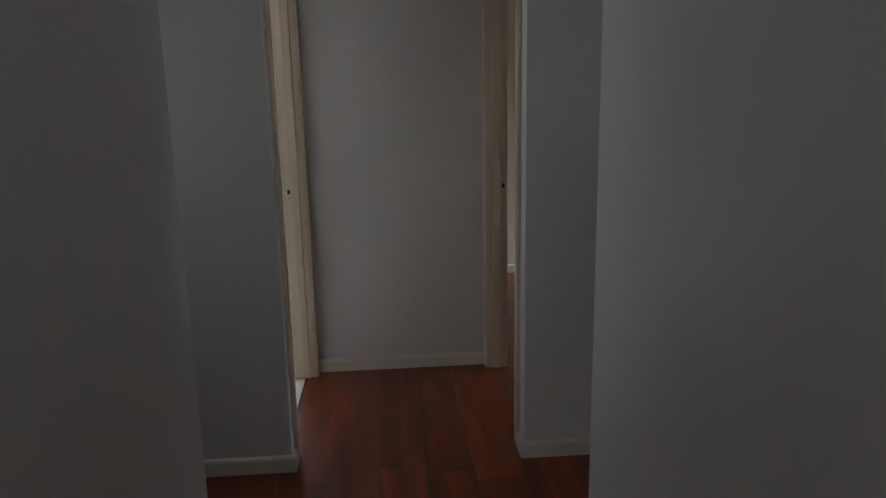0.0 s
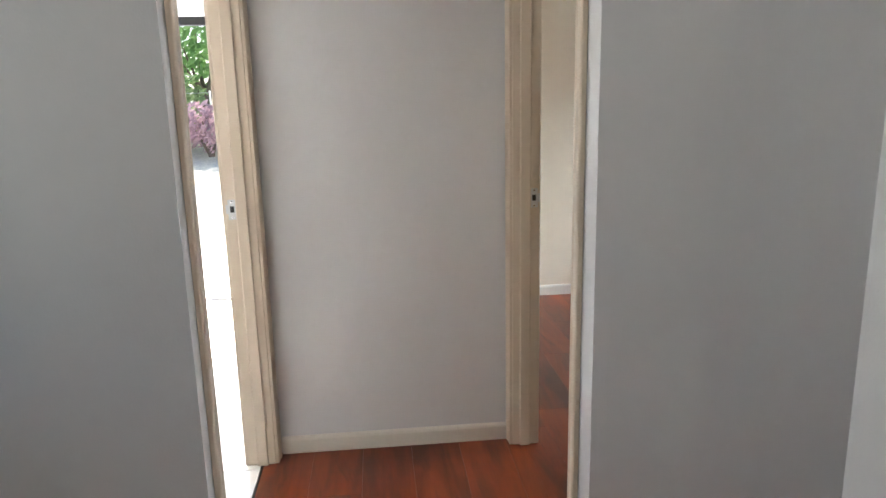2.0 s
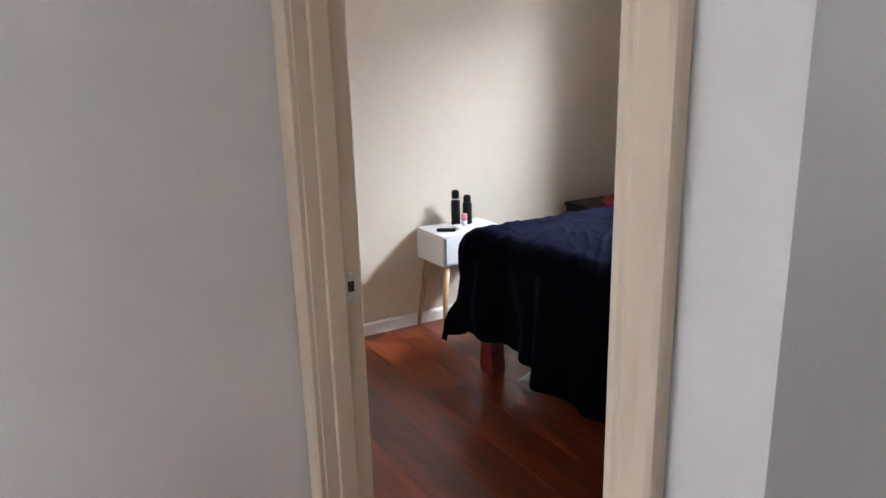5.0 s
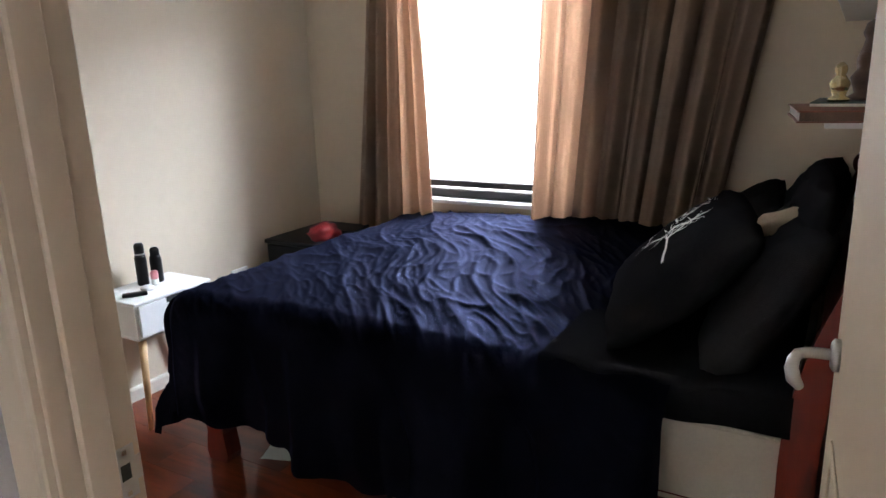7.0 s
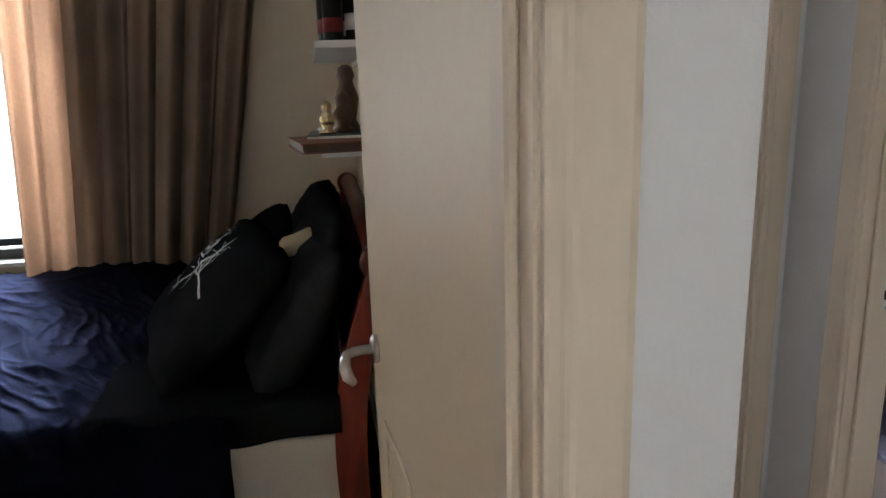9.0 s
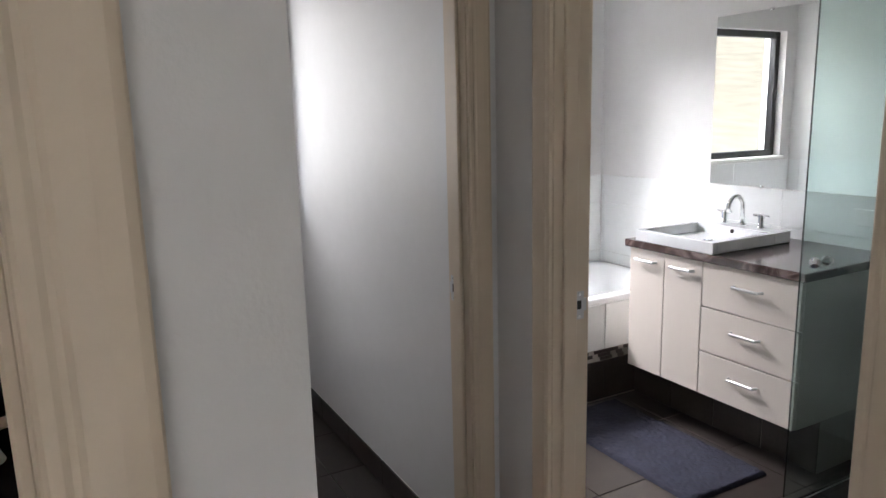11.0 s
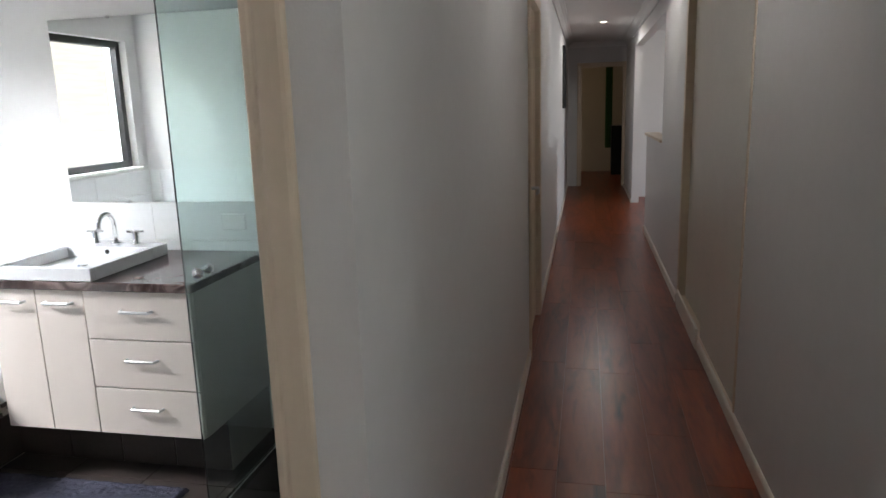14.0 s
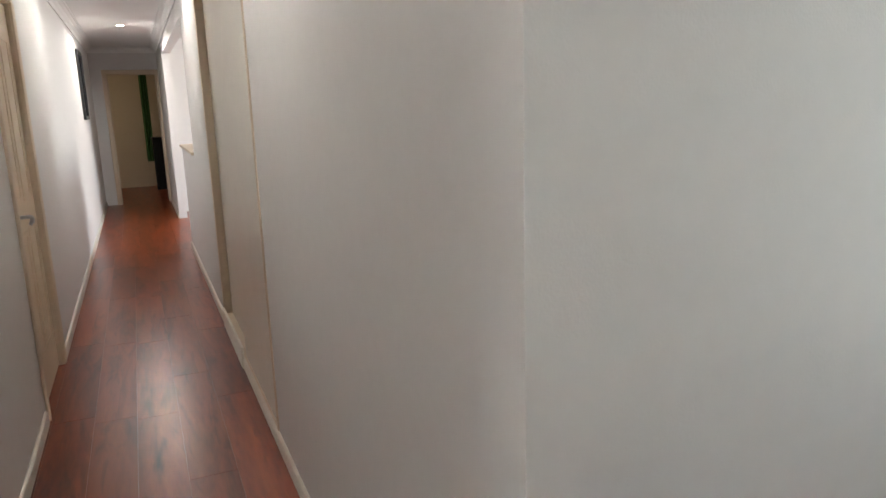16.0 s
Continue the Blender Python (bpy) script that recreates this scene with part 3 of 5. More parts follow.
# ---- outdoors ----
M_GRASS = material("dry_grass", (0.62, 0.58, 0.46), 0.9, var=0.3, scale=1.5, bump=0.8, bump_scale=25)
M_LEAF = material("green_leaves", (0.2, 0.36, 0.13), 0.6, var=0.5, scale=2.0)
M_LEAF2 = material("pale_green_leaves", (0.34, 0.44, 0.2), 0.6, var=0.4, scale=2.0)
M_PURPLE = material("purple_leaves", (0.56, 0.38, 0.42), 0.6, var=0.4, scale=2.0)
for leafy in (M_LEAF, M_LEAF2, M_PURPLE):
    lt = leafy.node_tree
    lb, through_leaf, lm = lt.nodes["Principled BSDF"], lt.nodes.new("ShaderNodeBsdfTranslucent"), lt.nodes.new("ShaderNodeMixShader")
    lm.inputs[0].default_value = 0.5
    lt.links.new(lb.inputs["Base Color"].links[0].from_socket, through_leaf.inputs[0])
    lt.links.new(lb.outputs[0], lm.inputs[1])
    lt.links.new(through_leaf.outputs[0], lm.inputs[2])
    lt.links.new(lm.outputs[0], lt.nodes["Material Output"].inputs[0])
M_BARK = material("grey_bark", (0.16, 0.12, 0.09), 0.9, var=0.3, scale=8, bump=0.6, bump_scale=30)
M_BACKDROP = glow_material("hazy_daylight", (0.95, 0.98, 1.0), 3.6)


def ground_height(x, y):
    north = max(0.0, y - 9.0) * 0.16
    east = max(0.0, x - 5.5) * 0.42 if y < 2 else max(0.0, x - 5.5) * 0.2
    return -0.14 + min(north, 3.0) + min(east, 9.0) + 0.06 * noise.noise(Vector((x * 0.5, y * 0.5, 0)))


def ground_point(u, v):
    a, b = (u - 0.5) * 2, (v - 0.5) * 2
    x, y = 60 * a * abs(a) ** 1.2, 60 * b * abs(b) ** 1.2
    return (x, y, ground_height(x, y))


piece("ground", grid_bm(90, 90, ground_point), M_GRASS, "dry grassy ground rising away from the house", "ground", "structure", True)
slab = piece("patio", boxes_bm((-4.6, 1.0, 2.3, 4.28, -0.3, -0.01), (-4.6, 1.0, 4.29, 6.3, -0.3, -0.01), (-4.6, 1.0, 6.31, 9.2, -0.3, -0.01)), M_CONCRETE,
             "pale concrete patio slab outside the glass door", "patio", "structure")
piece("backdrop", boxes_bm((4.3, 4.32, -0.9, 2.6, -0.1, 3.2)), M_BACKDROP, "bright hazy daylight outside the bedroom window", "backdrop", "structure")


def foliage(name, x, y, z, rx, rz, count, mat, label, seed, leaf=0.09, trunk=0.0):
    rnd = random.Random(seed)
    ob = thing(name, x, y, z, label, "tree" if trunk else "shrub")
    bm = bmesh.new()
    for i in range(count):
        while True:
            p = Vector((rnd.uniform(-1, 1), rnd.uniform(-1, 1), rnd.uniform(-1, 1)))
            if 0.35 < p.length < 1 + 0.25 * noise.noise(p * 2.2 + Vector((seed, 0, 0))):
                break
        c = Vector((p.x * rx, p.y * rx, p.z * rz + trunk + rz))
        n = Vector((rnd.uniform(-1, 1), rnd.uniform(-1, 1), rnd.uniform(-0.2, 1))).normalized()
        u = n.orthogonal().normalized()
        w = n.cross(u)
        s = leaf * rnd.uniform(0.6, 1.5)
        bm.faces.new([bm.verts.new(c + s * q) for q in (u, w * 0.45, -u, -w * 0.45)])
    part("crown", bm, mat, ob)
    limbs = bmesh.new()
    for k in range(5):
        a = k * 1.3 + seed
        top = Vector((math.cos(a) * rx * 0.6, math.sin(a) * rx * 0.6, trunk + rz * (0.9 + 0.15 * k)))
        mid = Vector((top.x * 0.3, top.y * 0.3, trunk * 0.8 + rz * 0.3))
        tube_bm([(0, 0, -0.1), (0.02, 0.01, trunk * 0.5), mid, top], [0.05 + rx * 0.05, 0.04 + rx * 0.04, 0.03, 0.008], 7, limbs)
    part("trunk", limbs, M_BARK, ob, smooth=True)
    return ob


for i, (x, y, rx, rz, n, mat, tr, lab, lf) in enumerate((
        (-4.2, 15.5, 2.0, 1.7, 2200, M_LEAF, 0.9, "leafy green tree beyond the patio", 0.13), (-7.2, 17.0, 2.4, 2.2, 2200, M_LEAF2, 0.8, "pale green tree beyond the patio", 0.14),
        (-2.0, 17.5, 2.2, 2.0, 2000, M_LEAF, 0.8, "leafy green tree beyond the patio", 0.13), (-10.0, 15.0, 2.2, 2.0, 1600, M_LEAF, 1.2, "leafy green tree beyond the patio", 0.14),
        (-3.3, 11.6, 0.55, 0.5, 700, M_PURPLE, 0.1, "purple-leaved shrub at the patio's edge", 0.07), (-5.0, 11.8, 0.6, 0.45, 700, M_LEAF2, 0.1, "spiky pale green shrub at the patio's edge", 0.09),
        (-6.6, 11.4, 0.6, 0.5, 600, M_PURPLE, 0.1, "purple-leaved shrub at the patio's edge", 0.07), (-1.9, 11.9, 0.5, 0.5, 500, M_LEAF, 0.1, "green shrub at the patio's edge", 0.07), (-2.6, 12.3, 0.6, 0.45, 600, M_LEAF2, 0.1, "spiky pale green shrub at the patio's edge", 0.09),
        (-4.1, 12.2, 0.55, 0.5, 600, M_LEAF2, 0.1, "spiky pale green shrub at the patio's edge", 0.08), (-5.8, 12.3, 0.6, 0.5, 600, M_PURPLE, 0.1, "pinkish shrub at the patio's edge", 0.07), (-4.6, 13.6, 0.8, 0.7, 800, M_LEAF2, 0.1, "rounded pale green shrub behind the fence", 0.09))):
    foliage("tree" if tr > 0.5 else "shrub", x, y, ground_height(x, y) - 0.02, rx, rz, n, mat, lab, i + 3, lf, tr)

# low wire fence behind the shrubs
fence = thing("wire_fence", -5, 12.9, ground_height(-5, 12.9), "thin wire fence with steel posts behind the shrubs", "fence")
for k in range(7):
    part("post", tube_bm([(-4.5 + 1.5 * k, 0, -0.1), (-4.5 + 1.5 * k, 0, 1.1)], 0.02, 8), M_STEEL, fence)
for z in (0.55, 0.8, 1.05):
    part("wire", tube_bm([(-4.5, 0, z), (4.5, 0, z)], 0.006, 6), M_STEEL, fence)

# ---- bedroom ----
BX0, BX1, BY0, BY1 = 1.68, 3.21, -0.78, 1.24
bed = thing("double_bed", 0, 0, 0, "red-stained sleigh bed, unmade, with a navy velvet cover", "bed")


def headboard_outline():
    """The sleigh curve, seen from the side: y and z, front then back."""
    front, back = [], []
    for i in range(15):
        s = i / 14
        z = 0.0 + 1.04 * s
        bulge = 0.035 * math.sin(math.pi * min(1, s * 1.05)) if s < 0.95 else 0
        yc = -0.815 + bulge - 0.055 * max(0, (s - 0.55) / 0.45) ** 2
        front.append((yc + 0.03 * (0.8 + 0.9 * math.sin(math.pi * s)), z))
        back.append((yc - 0.028 - 0.004 * math.sin(math.pi * s), z))
    top = [(front[-1][0] - 0.012, 1.06), (back[-1][0] + 0.005, 1.065)]
    return front + top + list(reversed(back))


for x in (BX0 - 0.03, BX1 - 0.02):
    part("headboard_post", prism_bm(headboard_outline(), 'x', x, x + 0.05), M_REDWOOD, bed, smooth=False)


def head_panel(u, v):
    z = 0.25 + 0.79 * v
    s = z / 1.04
    return (BX0 + 0.02 + (BX1 - BX0 - 0.04) * u, -0.815 + 0.035 * math.sin(math.pi * min(1, s * 1.05)) - 0.055 * max(0, (s - 0.55) / 0.45) ** 2, z)


panel_bm = grid_bm(4, 14, head_panel)
geom = bmesh.ops.solidify(panel_bm, geom=panel_bm.faces[:], thickness=0.03)
part("headboard_panel", panel_bm, M_REDWOOD, bed, "curved red-stained headboard panel", True)
part("headboard_rail", tube_bm([(BX0 - 0.02, -0.872, 1.05), (BX1 + 0.02, -0.872, 1.05)], 0.034, 16), M_REDWOOD, bed, "rolled top rail", True)
for x in (BX0 - 0.034, BX1 - 0.022):
    part("scroll", tube_bm([(x, -0.868, 1.042), (x + 0.008, -0.868, 1.042), (x + 0.05, -0.868, 1.042), (x + 0.058, -0.868, 1.042)], [0.036, 0.046, 0.046, 0.036], 20), M_REDWOOD, bed, "rounded scroll end of the headboard", True)
for x in (BX0, BX1 - 0.03):
    part("side_rail", box_bm(x, x + 0.03, BY0, BY1 - 0.05, 0.2, 0.36, bevel=0.006), M_REDWOOD, bed)
part("foot_rail", box_bm(BX0, BX1, BY1 - 0.05, BY1 - 0.015, 0.2, 0.42, bevel=0.006), M_REDWOOD, bed)
leg_prof = [(-0.045, 0), (0.045, 0), (0.055, 0.03), (0.05, 0.07), (0.042, 0.12), (0.052, 0.18), (0.05, 0.42), (-0.05, 0.42), (-0.052, 0.18), (-0.042, 0.12), (-0.05, 0.07), (-0.055, 0.03)]
for x in (BX0 - 0.03, BX1 - 0.09):
    part("leg", prism_bm([(BY1 - 0.03 + a, b) for a, b in leg_prof], 'x', x, x + 0.07), M_REDWOOD, bed)
part("slat_base", box_bm(BX0 + 0.03, BX1 - 0.03, BY0, BY1 - 0.05, 0.3, 0.325), M_REDWOOD, bed)

mattress = thing("mattress", 0, 0, 0, "ivory quilted mattress on the bed frame", "mattress")
mb = box_bm(BX0 + 0.005, BX1 - 0.005, BY0 + 0.01, BY1 - 0.03, 0.326, 0.60, bevel=0.04, seg=4)
part("body", mb, M_MATTRESS, mattress, smooth=True)
for z in (0.352, 0.578):
    w0, w1, v0, v1 = BX0, BX1, BY0 + 0.005, BY1 - 0.025
    c = 0.05
    part("piping", tube_bm([(w0 + c, v0, z), (w1 - c, v0, z), (w1, v0 + c, z), (w1, v1 - c, z), (w1 - c, v1, z), (w0 + c, v1, z), (w0, v1 - c, z), (w0, v0 + c, z), (w0 + c, v0, z)], 0.007, 6), M_MATTRESS, mattress, smooth=True)


def fold(x, y, f, ox=0.0):
    return noise.noise(Vector((x * f + ox, y * f, 3.1 + ox)))


def cover_point(u, v):
    """A cover laid over the bed: u across from west to east, v along from head to foot, hanging over three sides."""
    hang_w = 0.63 + 0.025 * math.sin(v * 9) - 0.17 * min(1.0, max(0.0, (v - 0.42) / 0.4))
    a = -hang_w + (1.53 + hang_w + 0.12) * u
    b = (BY0 + 0.30) + (2.06 - 0.34 + 0.42) * v - BY1 + 0.0
    x, y = BX0 + a, b + BY1
    over_w, over_e, over_f = max(0.0, -a), max(0.0, a - 1.53), max(0.0, b)
    d = math.hypot(max(over_w, over_e), over_f)
    wx, wy = x + 0.10 * fold(x, y, 1.7, 11), y + 0.10 * fold(x, y, 1.7, 17)
    wx, wy = wx - 2.4 + 0.12 * fold(x, y, 0.9, 21), wy - 0.3 + 0.16 * fold(x, y, 0.8, 25)
    p, q = wx * 0.78 + wy * 0.62, -wx * 0.62 + wy * 0.78
    top = 0.685 + 0.022 * fold(x, y, 1.6) + 0.02 * math.exp(-((y - 0.55) / 0.6) ** 2)
    for amp, f, o in ((0.011, 3.2, 2), (0.009, 6.5, 5), (0.0065, 11.0, 8), (0.004, 18.0, 13)):
        ridge = 1 - min(1.0, abs(noise.noise(Vector((p * f * 0.38 + o, q * f * 1.5, o)))) * 3.2)
        top += amp * ridge * ridge * (0.55 + 0.45 * fold(x, y, 2.0, 30 + o))
    top += 0.05 * math.exp(-((y - 0.1) / 0.5) ** 2 - ((x - 3.0) / 0.45) ** 2)
    if d < 1e-6:
        return (x, y, top)
    r = 0.12
    bend = min(1.0, d / (r * 1.57))
    out = r * math.sin(bend * 1.57)
    drop = r * (1 - math.cos(bend * 1.57)) + max(0.0, d - r * 1.57)
    along = y if over_w > over_f else x
    ripple = (0.05 * math.sin(along * 13 + 2.0 * fold(along, 0, 1.5)) + 0.03 * fold(along, drop, 4.5) + 0.025 * math.sin(along * 31 + drop * 3)) * min(1, drop / 0.35)
    ripple = max(ripple, -0.045)
    side = max(over_w, over_e)
    nx, ny = (-1 if over_w > 0 else 1) * (side / d), over_f / d
    px = min(max(x, BX0), BX1) + nx * (out + ripple + 0.05 * drop)
    py = min(y, BY1) + ny * (out + ripple + 0.04 * drop)
    return (min(px, 3.235), py, max(0.035, top - drop))


cover_bm = grid_bm(280, 290, cover_point)
piece("bed_cover", cover_bm, M_COVER, "rumpled navy velvet cover hanging over the bed's side", "bed cover", smooth=True)


def pillow_bm(w, h, t, seed):
    bm = bmesh.new()
    n = 22
    rows = {}
    for side in (1, -1):
        for i in range(n + 1):
            for j in range(n + 1):
                a, b = 2 * i / n - 1, 2 * j / n - 1
                edge = i in (0, n) or j in (0, n)
                if edge and side == -1:
                    rows[(side, i, j)] = rows[(1, i, j)]
                    continue
                f = ((1 - abs(a) ** 2.6) * (1 - abs(b) ** 2.6)) ** 0.45
                pin = 1 - 0.07 * (a * a * b * b) - 0.03 * (1 - abs(a) ** 2) * (abs(b) > 0.9)
                wr = 0.012 * noise.noise(Vector((a * 3 + seed, b * 3, side))) + 0.006 * noise.noise(Vector((a * 9, b * 9 + seed, side)))
                rows[(side, i, j)] = bm.verts.new((a * w / 2 * pin, b * h / 2 * pin, side * (t / 2 * f) + wr * (0 if edge else 1)))
    for side in (1, -1):
        for i in range(n):
            for j in range(n):
                q = [rows[(side, i, j)], rows[(side, i + 1, j)], rows[(side, i + 1, j + 1)], rows[(side, i, j + 1)]]
                bm.faces.new(q if side == 1 else q[::-1])
    return bm


def pillow(x, y, z, tilt, turn, w, h, t, mat, label, seed):
    ob = thing("pillow", 0, 0, 0, label, "pillow", group="pillows on the bed")
    ob.matrix_world = pose(x, y, z, 180 - tilt, 0, turn)
    part("case", pillow_bm(w, h, t, seed), mat, ob, smooth=True)
    return ob


def under_point(u, v):
    """A folded black sheet under the pillows, turned down over the mattress edge."""
    y = BY0 + 0.03 + 0.62 * v
    x = BX0 - 0.03 + (BX1 - BX0 + 0.03) * max(0.0, (u - 0.2) / 0.8)
    z = 0.70 + 0.012 * fold(x, y, 5)
    if u < 0.2:
        k = 1 - u / 0.2
        return (BX0 - 0.03 - 0.012 * math.sin(k * 3.1) - 0.006 * math.sin(v * 19), y, z - 0.105 * k)
    return (x, y, z)


under = grid_bm(60, 40, under_point)
piece("folded_sheet", under, M_BLACKCLOTH, "black sheet folded back under the pillows", "sheet", smooth=True)
pillow(2.06, -0.645, 0.85, 60, 3, 0.72, 0.50, 0.19, M_GREYCLOTH, "plump charcoal pillow against the headboard", 1)
front = pillow(2.10, -0.40, 0.87, 41, 12, 0.74, 0.52, 0.17, M_BLACKCLOTH, "black pillow with a white branch print", 2)
pillow(2.15, -0.725, 1.01, 74, 4, 0.64, 0.30, 0.11, M_BLACKCLOTH, "black pillow tucked along the headboard", 6)
pillow(2.84, -0.68, 0.88, 64, -2, 0.68, 0.46, 0.19, M_GREYCLOTH, "plump charcoal pillow against the headboard", 3)
pillow(2.82, -0.44, 0.83, 40, 4, 0.66, 0.48, 0.15, M_BLACKCLOTH, "black pillow leaning on another", 4)


def crumple_bm(rx, ry, rz, seed, n=3):
    bm = bmesh.new()
    bmesh.ops.create_icosphere(bm, subdivisions=n, radius=1)
    for v in bm.verts:
        k = 1 + 0.35 * noise.noise(v.co * 2.2 + Vector((seed, 0, 0))) + 0.12 * noise.noise(v.co * 6)
        v.co = Vector((v.co.x * rx * k, v.co.y * ry * k, max(-0.55, v.co.z * k) * rz + 0.55 * rz))
    return bm


def print_strokes():
    """A branch of thin white strokes on the pillow's front."""
    rnd = random.Random(21)
    bm = bmesh.new()

    def surf(a, b):
        f = (max(0.0, 1 - abs(a) ** 2.6) * max(0.0, 1 - abs(b) ** 2.6)) ** 0.45
        wr = 0.012 * noise.noise(Vector((a * 3 + 2, b * 3, -1))) + 0.006 * noise.noise(Vector((a * 9, b * 9 + 2, -1)))
        return Vector((a * 0.37, b * 0.26, -0.085 * f + wr - 0.003))

    def stroke(a, b, ang, length, width):
        pts = []
        for k in range(9):
            pts.append((a, b))
            ang += rnd.uniform(-0.35, 0.35)
            a, b = a + math.cos(ang) * length / 8, b + math.sin(ang) * length / 8
        for k in range(8):
            (a0, b0), (a1, b1) = pts[k], pts[k + 1]
            d = math.hypot(a1 - a0, b1 - b0) or 1
            nx, ny = -(b1 - b0) / d * width * (1 - k / 10), (a1 - a0) / d * width * (1 - k / 10)
            q = [(a0 - nx, b0 - ny), (a0 + nx, b0 + ny), (a1 + nx, b1 + ny), (a1 - nx, b1 - ny)]
            bm.faces.new([bm.verts.new(surf(max(-0.97, min(0.97, m)), max(-0.97, min(0.97, n)))) for m, n in q])
        return pts
    main = stroke(-0.62, 0.0, 0.35, 1.2, 0.016)
    for p in main[3:8]:
        for s_ in (1, -1):
            sub = stroke(p[0], p[1], 0.5 + s_ * rnd.uniform(0.4, 1.5), rnd.uniform(0.35, 0.7), 0.015)
            stroke(sub[3][0], sub[3][1], 0.5 + rnd.uniform(-1.8, 1.8), 0.3, 0.011)
            stroke(sub[6][0], sub[6][1], 0.5 + rnd.uniform(-1.8, 1.8), 0.22, 0.009)
    return bm


part("print", print_strokes(), M_WHITE, front, "white branch print")
piece("cream_cloth", crumple_bm(0.05, 0.085, 0.035, 12), M_CREAMCLOTH, "cream lining showing between two pillows", "cloth", smooth=True).matrix_world = pose(1.99, -0.69, 1.02, -18, 0, 8)


# nightstand
ns = thing("nightstand", 1.70, 1.66, 0, "small white nightstand on splayed oak legs", "nightstand")
part("body", boxes_bm((0, 0.40, 0.012, 0.29, 0.395, 0.409), (0, 0.014, 0.012, 0.29, 0.409, 0.547), (0.386, 0.40, 0.012, 0.29, 0.409, 0.547), (0.014, 0.386, 0.276, 0.29, 0.409, 0.547), bevel=0.002), M_LACQUER, ns)
part("top", box_bm(-0.002, 0.402, 0.006, 0.292, 0.5475, 0.561, bevel=0.003), M_LACQUER, ns)
drawer = part("drawer", boxes_bm((0.016, 0.15, 0.0, 0.014, 0.41, 0.545), (0.25, 0.384, 0.0, 0.014, 0.41, 0.545), (0.15, 0.25, 0.0, 0.014, 0.41, 0.521)), M_LACQUER, ns)
# the cut-out's inner shade is a dark box
part("finger_slot_shade", box_bm(0.15, 0.25, 0.006, 0.012, 0.5215, 0.545), M_DARK, drawer)
for lx, ly, dx, dy in ((0.04, 0.045, -0.05, -0.045), (0.36, 0.045, 0.05, -0.045), (0.04, 0.25, -0.05, 0.03), (0.36, 0.25, 0.05, 0.03)):
    part("leg", tube_bm([(lx, ly, 0.395), (lx + dx, ly + dy, 0.0)], [0.018, 0.011], 12), M_OAK, ns, smooth=True)

can = thing("spray_can", 1.905, 1.875, 0.5615, "tall black spray can with a silver collar", "can")
part("body", lathe_bm([(0.023, 0), (0.025, 0.004), (0.025, 0.125), (0.021, 0.14)], 20), M_BLACKPLASTIC, can, smooth=True)
part("collar", lathe_bm([(0.0215, 0.1401), (0.0215, 0.146)], 20), M_STEEL, can)
part("cap", lathe_bm([(0.021, 0.1461), (0.021, 0.18), (0.016, 0.19)], 20), M_BLACKPLASTIC, can, smooth=True)
can2 = thing("spray_can", 1.97, 1.86, 0.5615, "black spray can on the nightstand", "can")
part("body", lathe_bm([(0.024, 0), (0.026, 0.004), (0.026, 0.11), (0.02, 0.125)], 20), M_BLACKPLASTIC, can2, smooth=True)
part("cap", lathe_bm([(0.02, 0.1251), (0.02, 0.15), (0.014, 0.158)], 20), M_GREYCLOTH, can2, smooth=True)
tube = thing("lotion_tube", 1.925, 1.82, 0.5615, "small white tube with a pink label", "tube")
part("body", lathe_bm([(0.014, 0), (0.016, 0.004), (0.016, 0.03)], 16), M_LACQUER, tube, smooth=True)
part("label_band", lathe_bm([(0.0165, 0.0301), (0.0165, 0.06), (0.013, 0.066)], 16), M_PINK, tube, smooth=True)
puck = thing("white_puck", 1.86, 1.79, 0.5615, "round white plastic box on the nightstand", "box")
part("body", lathe_bm([(0.026, 0), (0.03, 0.006), (0.028, 0.014), (0.018, 0.019)], 20), M_LACQUER, puck, smooth=True)
remote = thing("remote_control", 1.775, 1.76, 0.5615, "slim black remote control", "remote control", turn=-35)
part("body", box_bm(-0.05, 0.05, -0.015, 0.015, 0.001, 0.017, bevel=0.006, seg=3), M_BLACKPLASTIC, remote, smooth=True)
part("button", box_bm(-0.03, -0.022, -0.004, 0.004, 0.0172, 0.019), M_RED, remote)

# black box in the corner with red things on it
sub = thing("black_bedside_box", 2.72, 1.46, 0, "low black bedside cabinet in the corner", "cabinet")
part("body", box_bm(0, 0.50, 0.0, 0.46, 0.03, 0.56, bevel=0.008), M_BLACKPLASTIC, sub)
part("top", box_bm(-0.01, 0.51, -0.012, 0.465, 0.5605, 0.585, bevel=0.005), M_BLACKPLASTIC, sub)
for k in range(2):
    d = part("drawer", box_bm(0.02, 0.48, -0.012, -0.0005, 0.06 + 0.25 * k, 0.29 + 0.25 * k, bevel=0.003), M_BLACKPLASTIC, sub)
    part("knob", tube_bm([(0.25, -0.0125, 0.175 + 0.25 * k), (0.25, -0.03, 0.175 + 0.25 * k)], 0.012, 12), M_STEEL, d)
for x, y in ((0.02, 0.02), (0.44, 0.02), (0.02, 0.4), (0.44, 0.4)):
    part("foot", box_bm(x, x + 0.04, y, y + 0.04, 0, 0.0295), M_BLACKPLASTIC, sub)


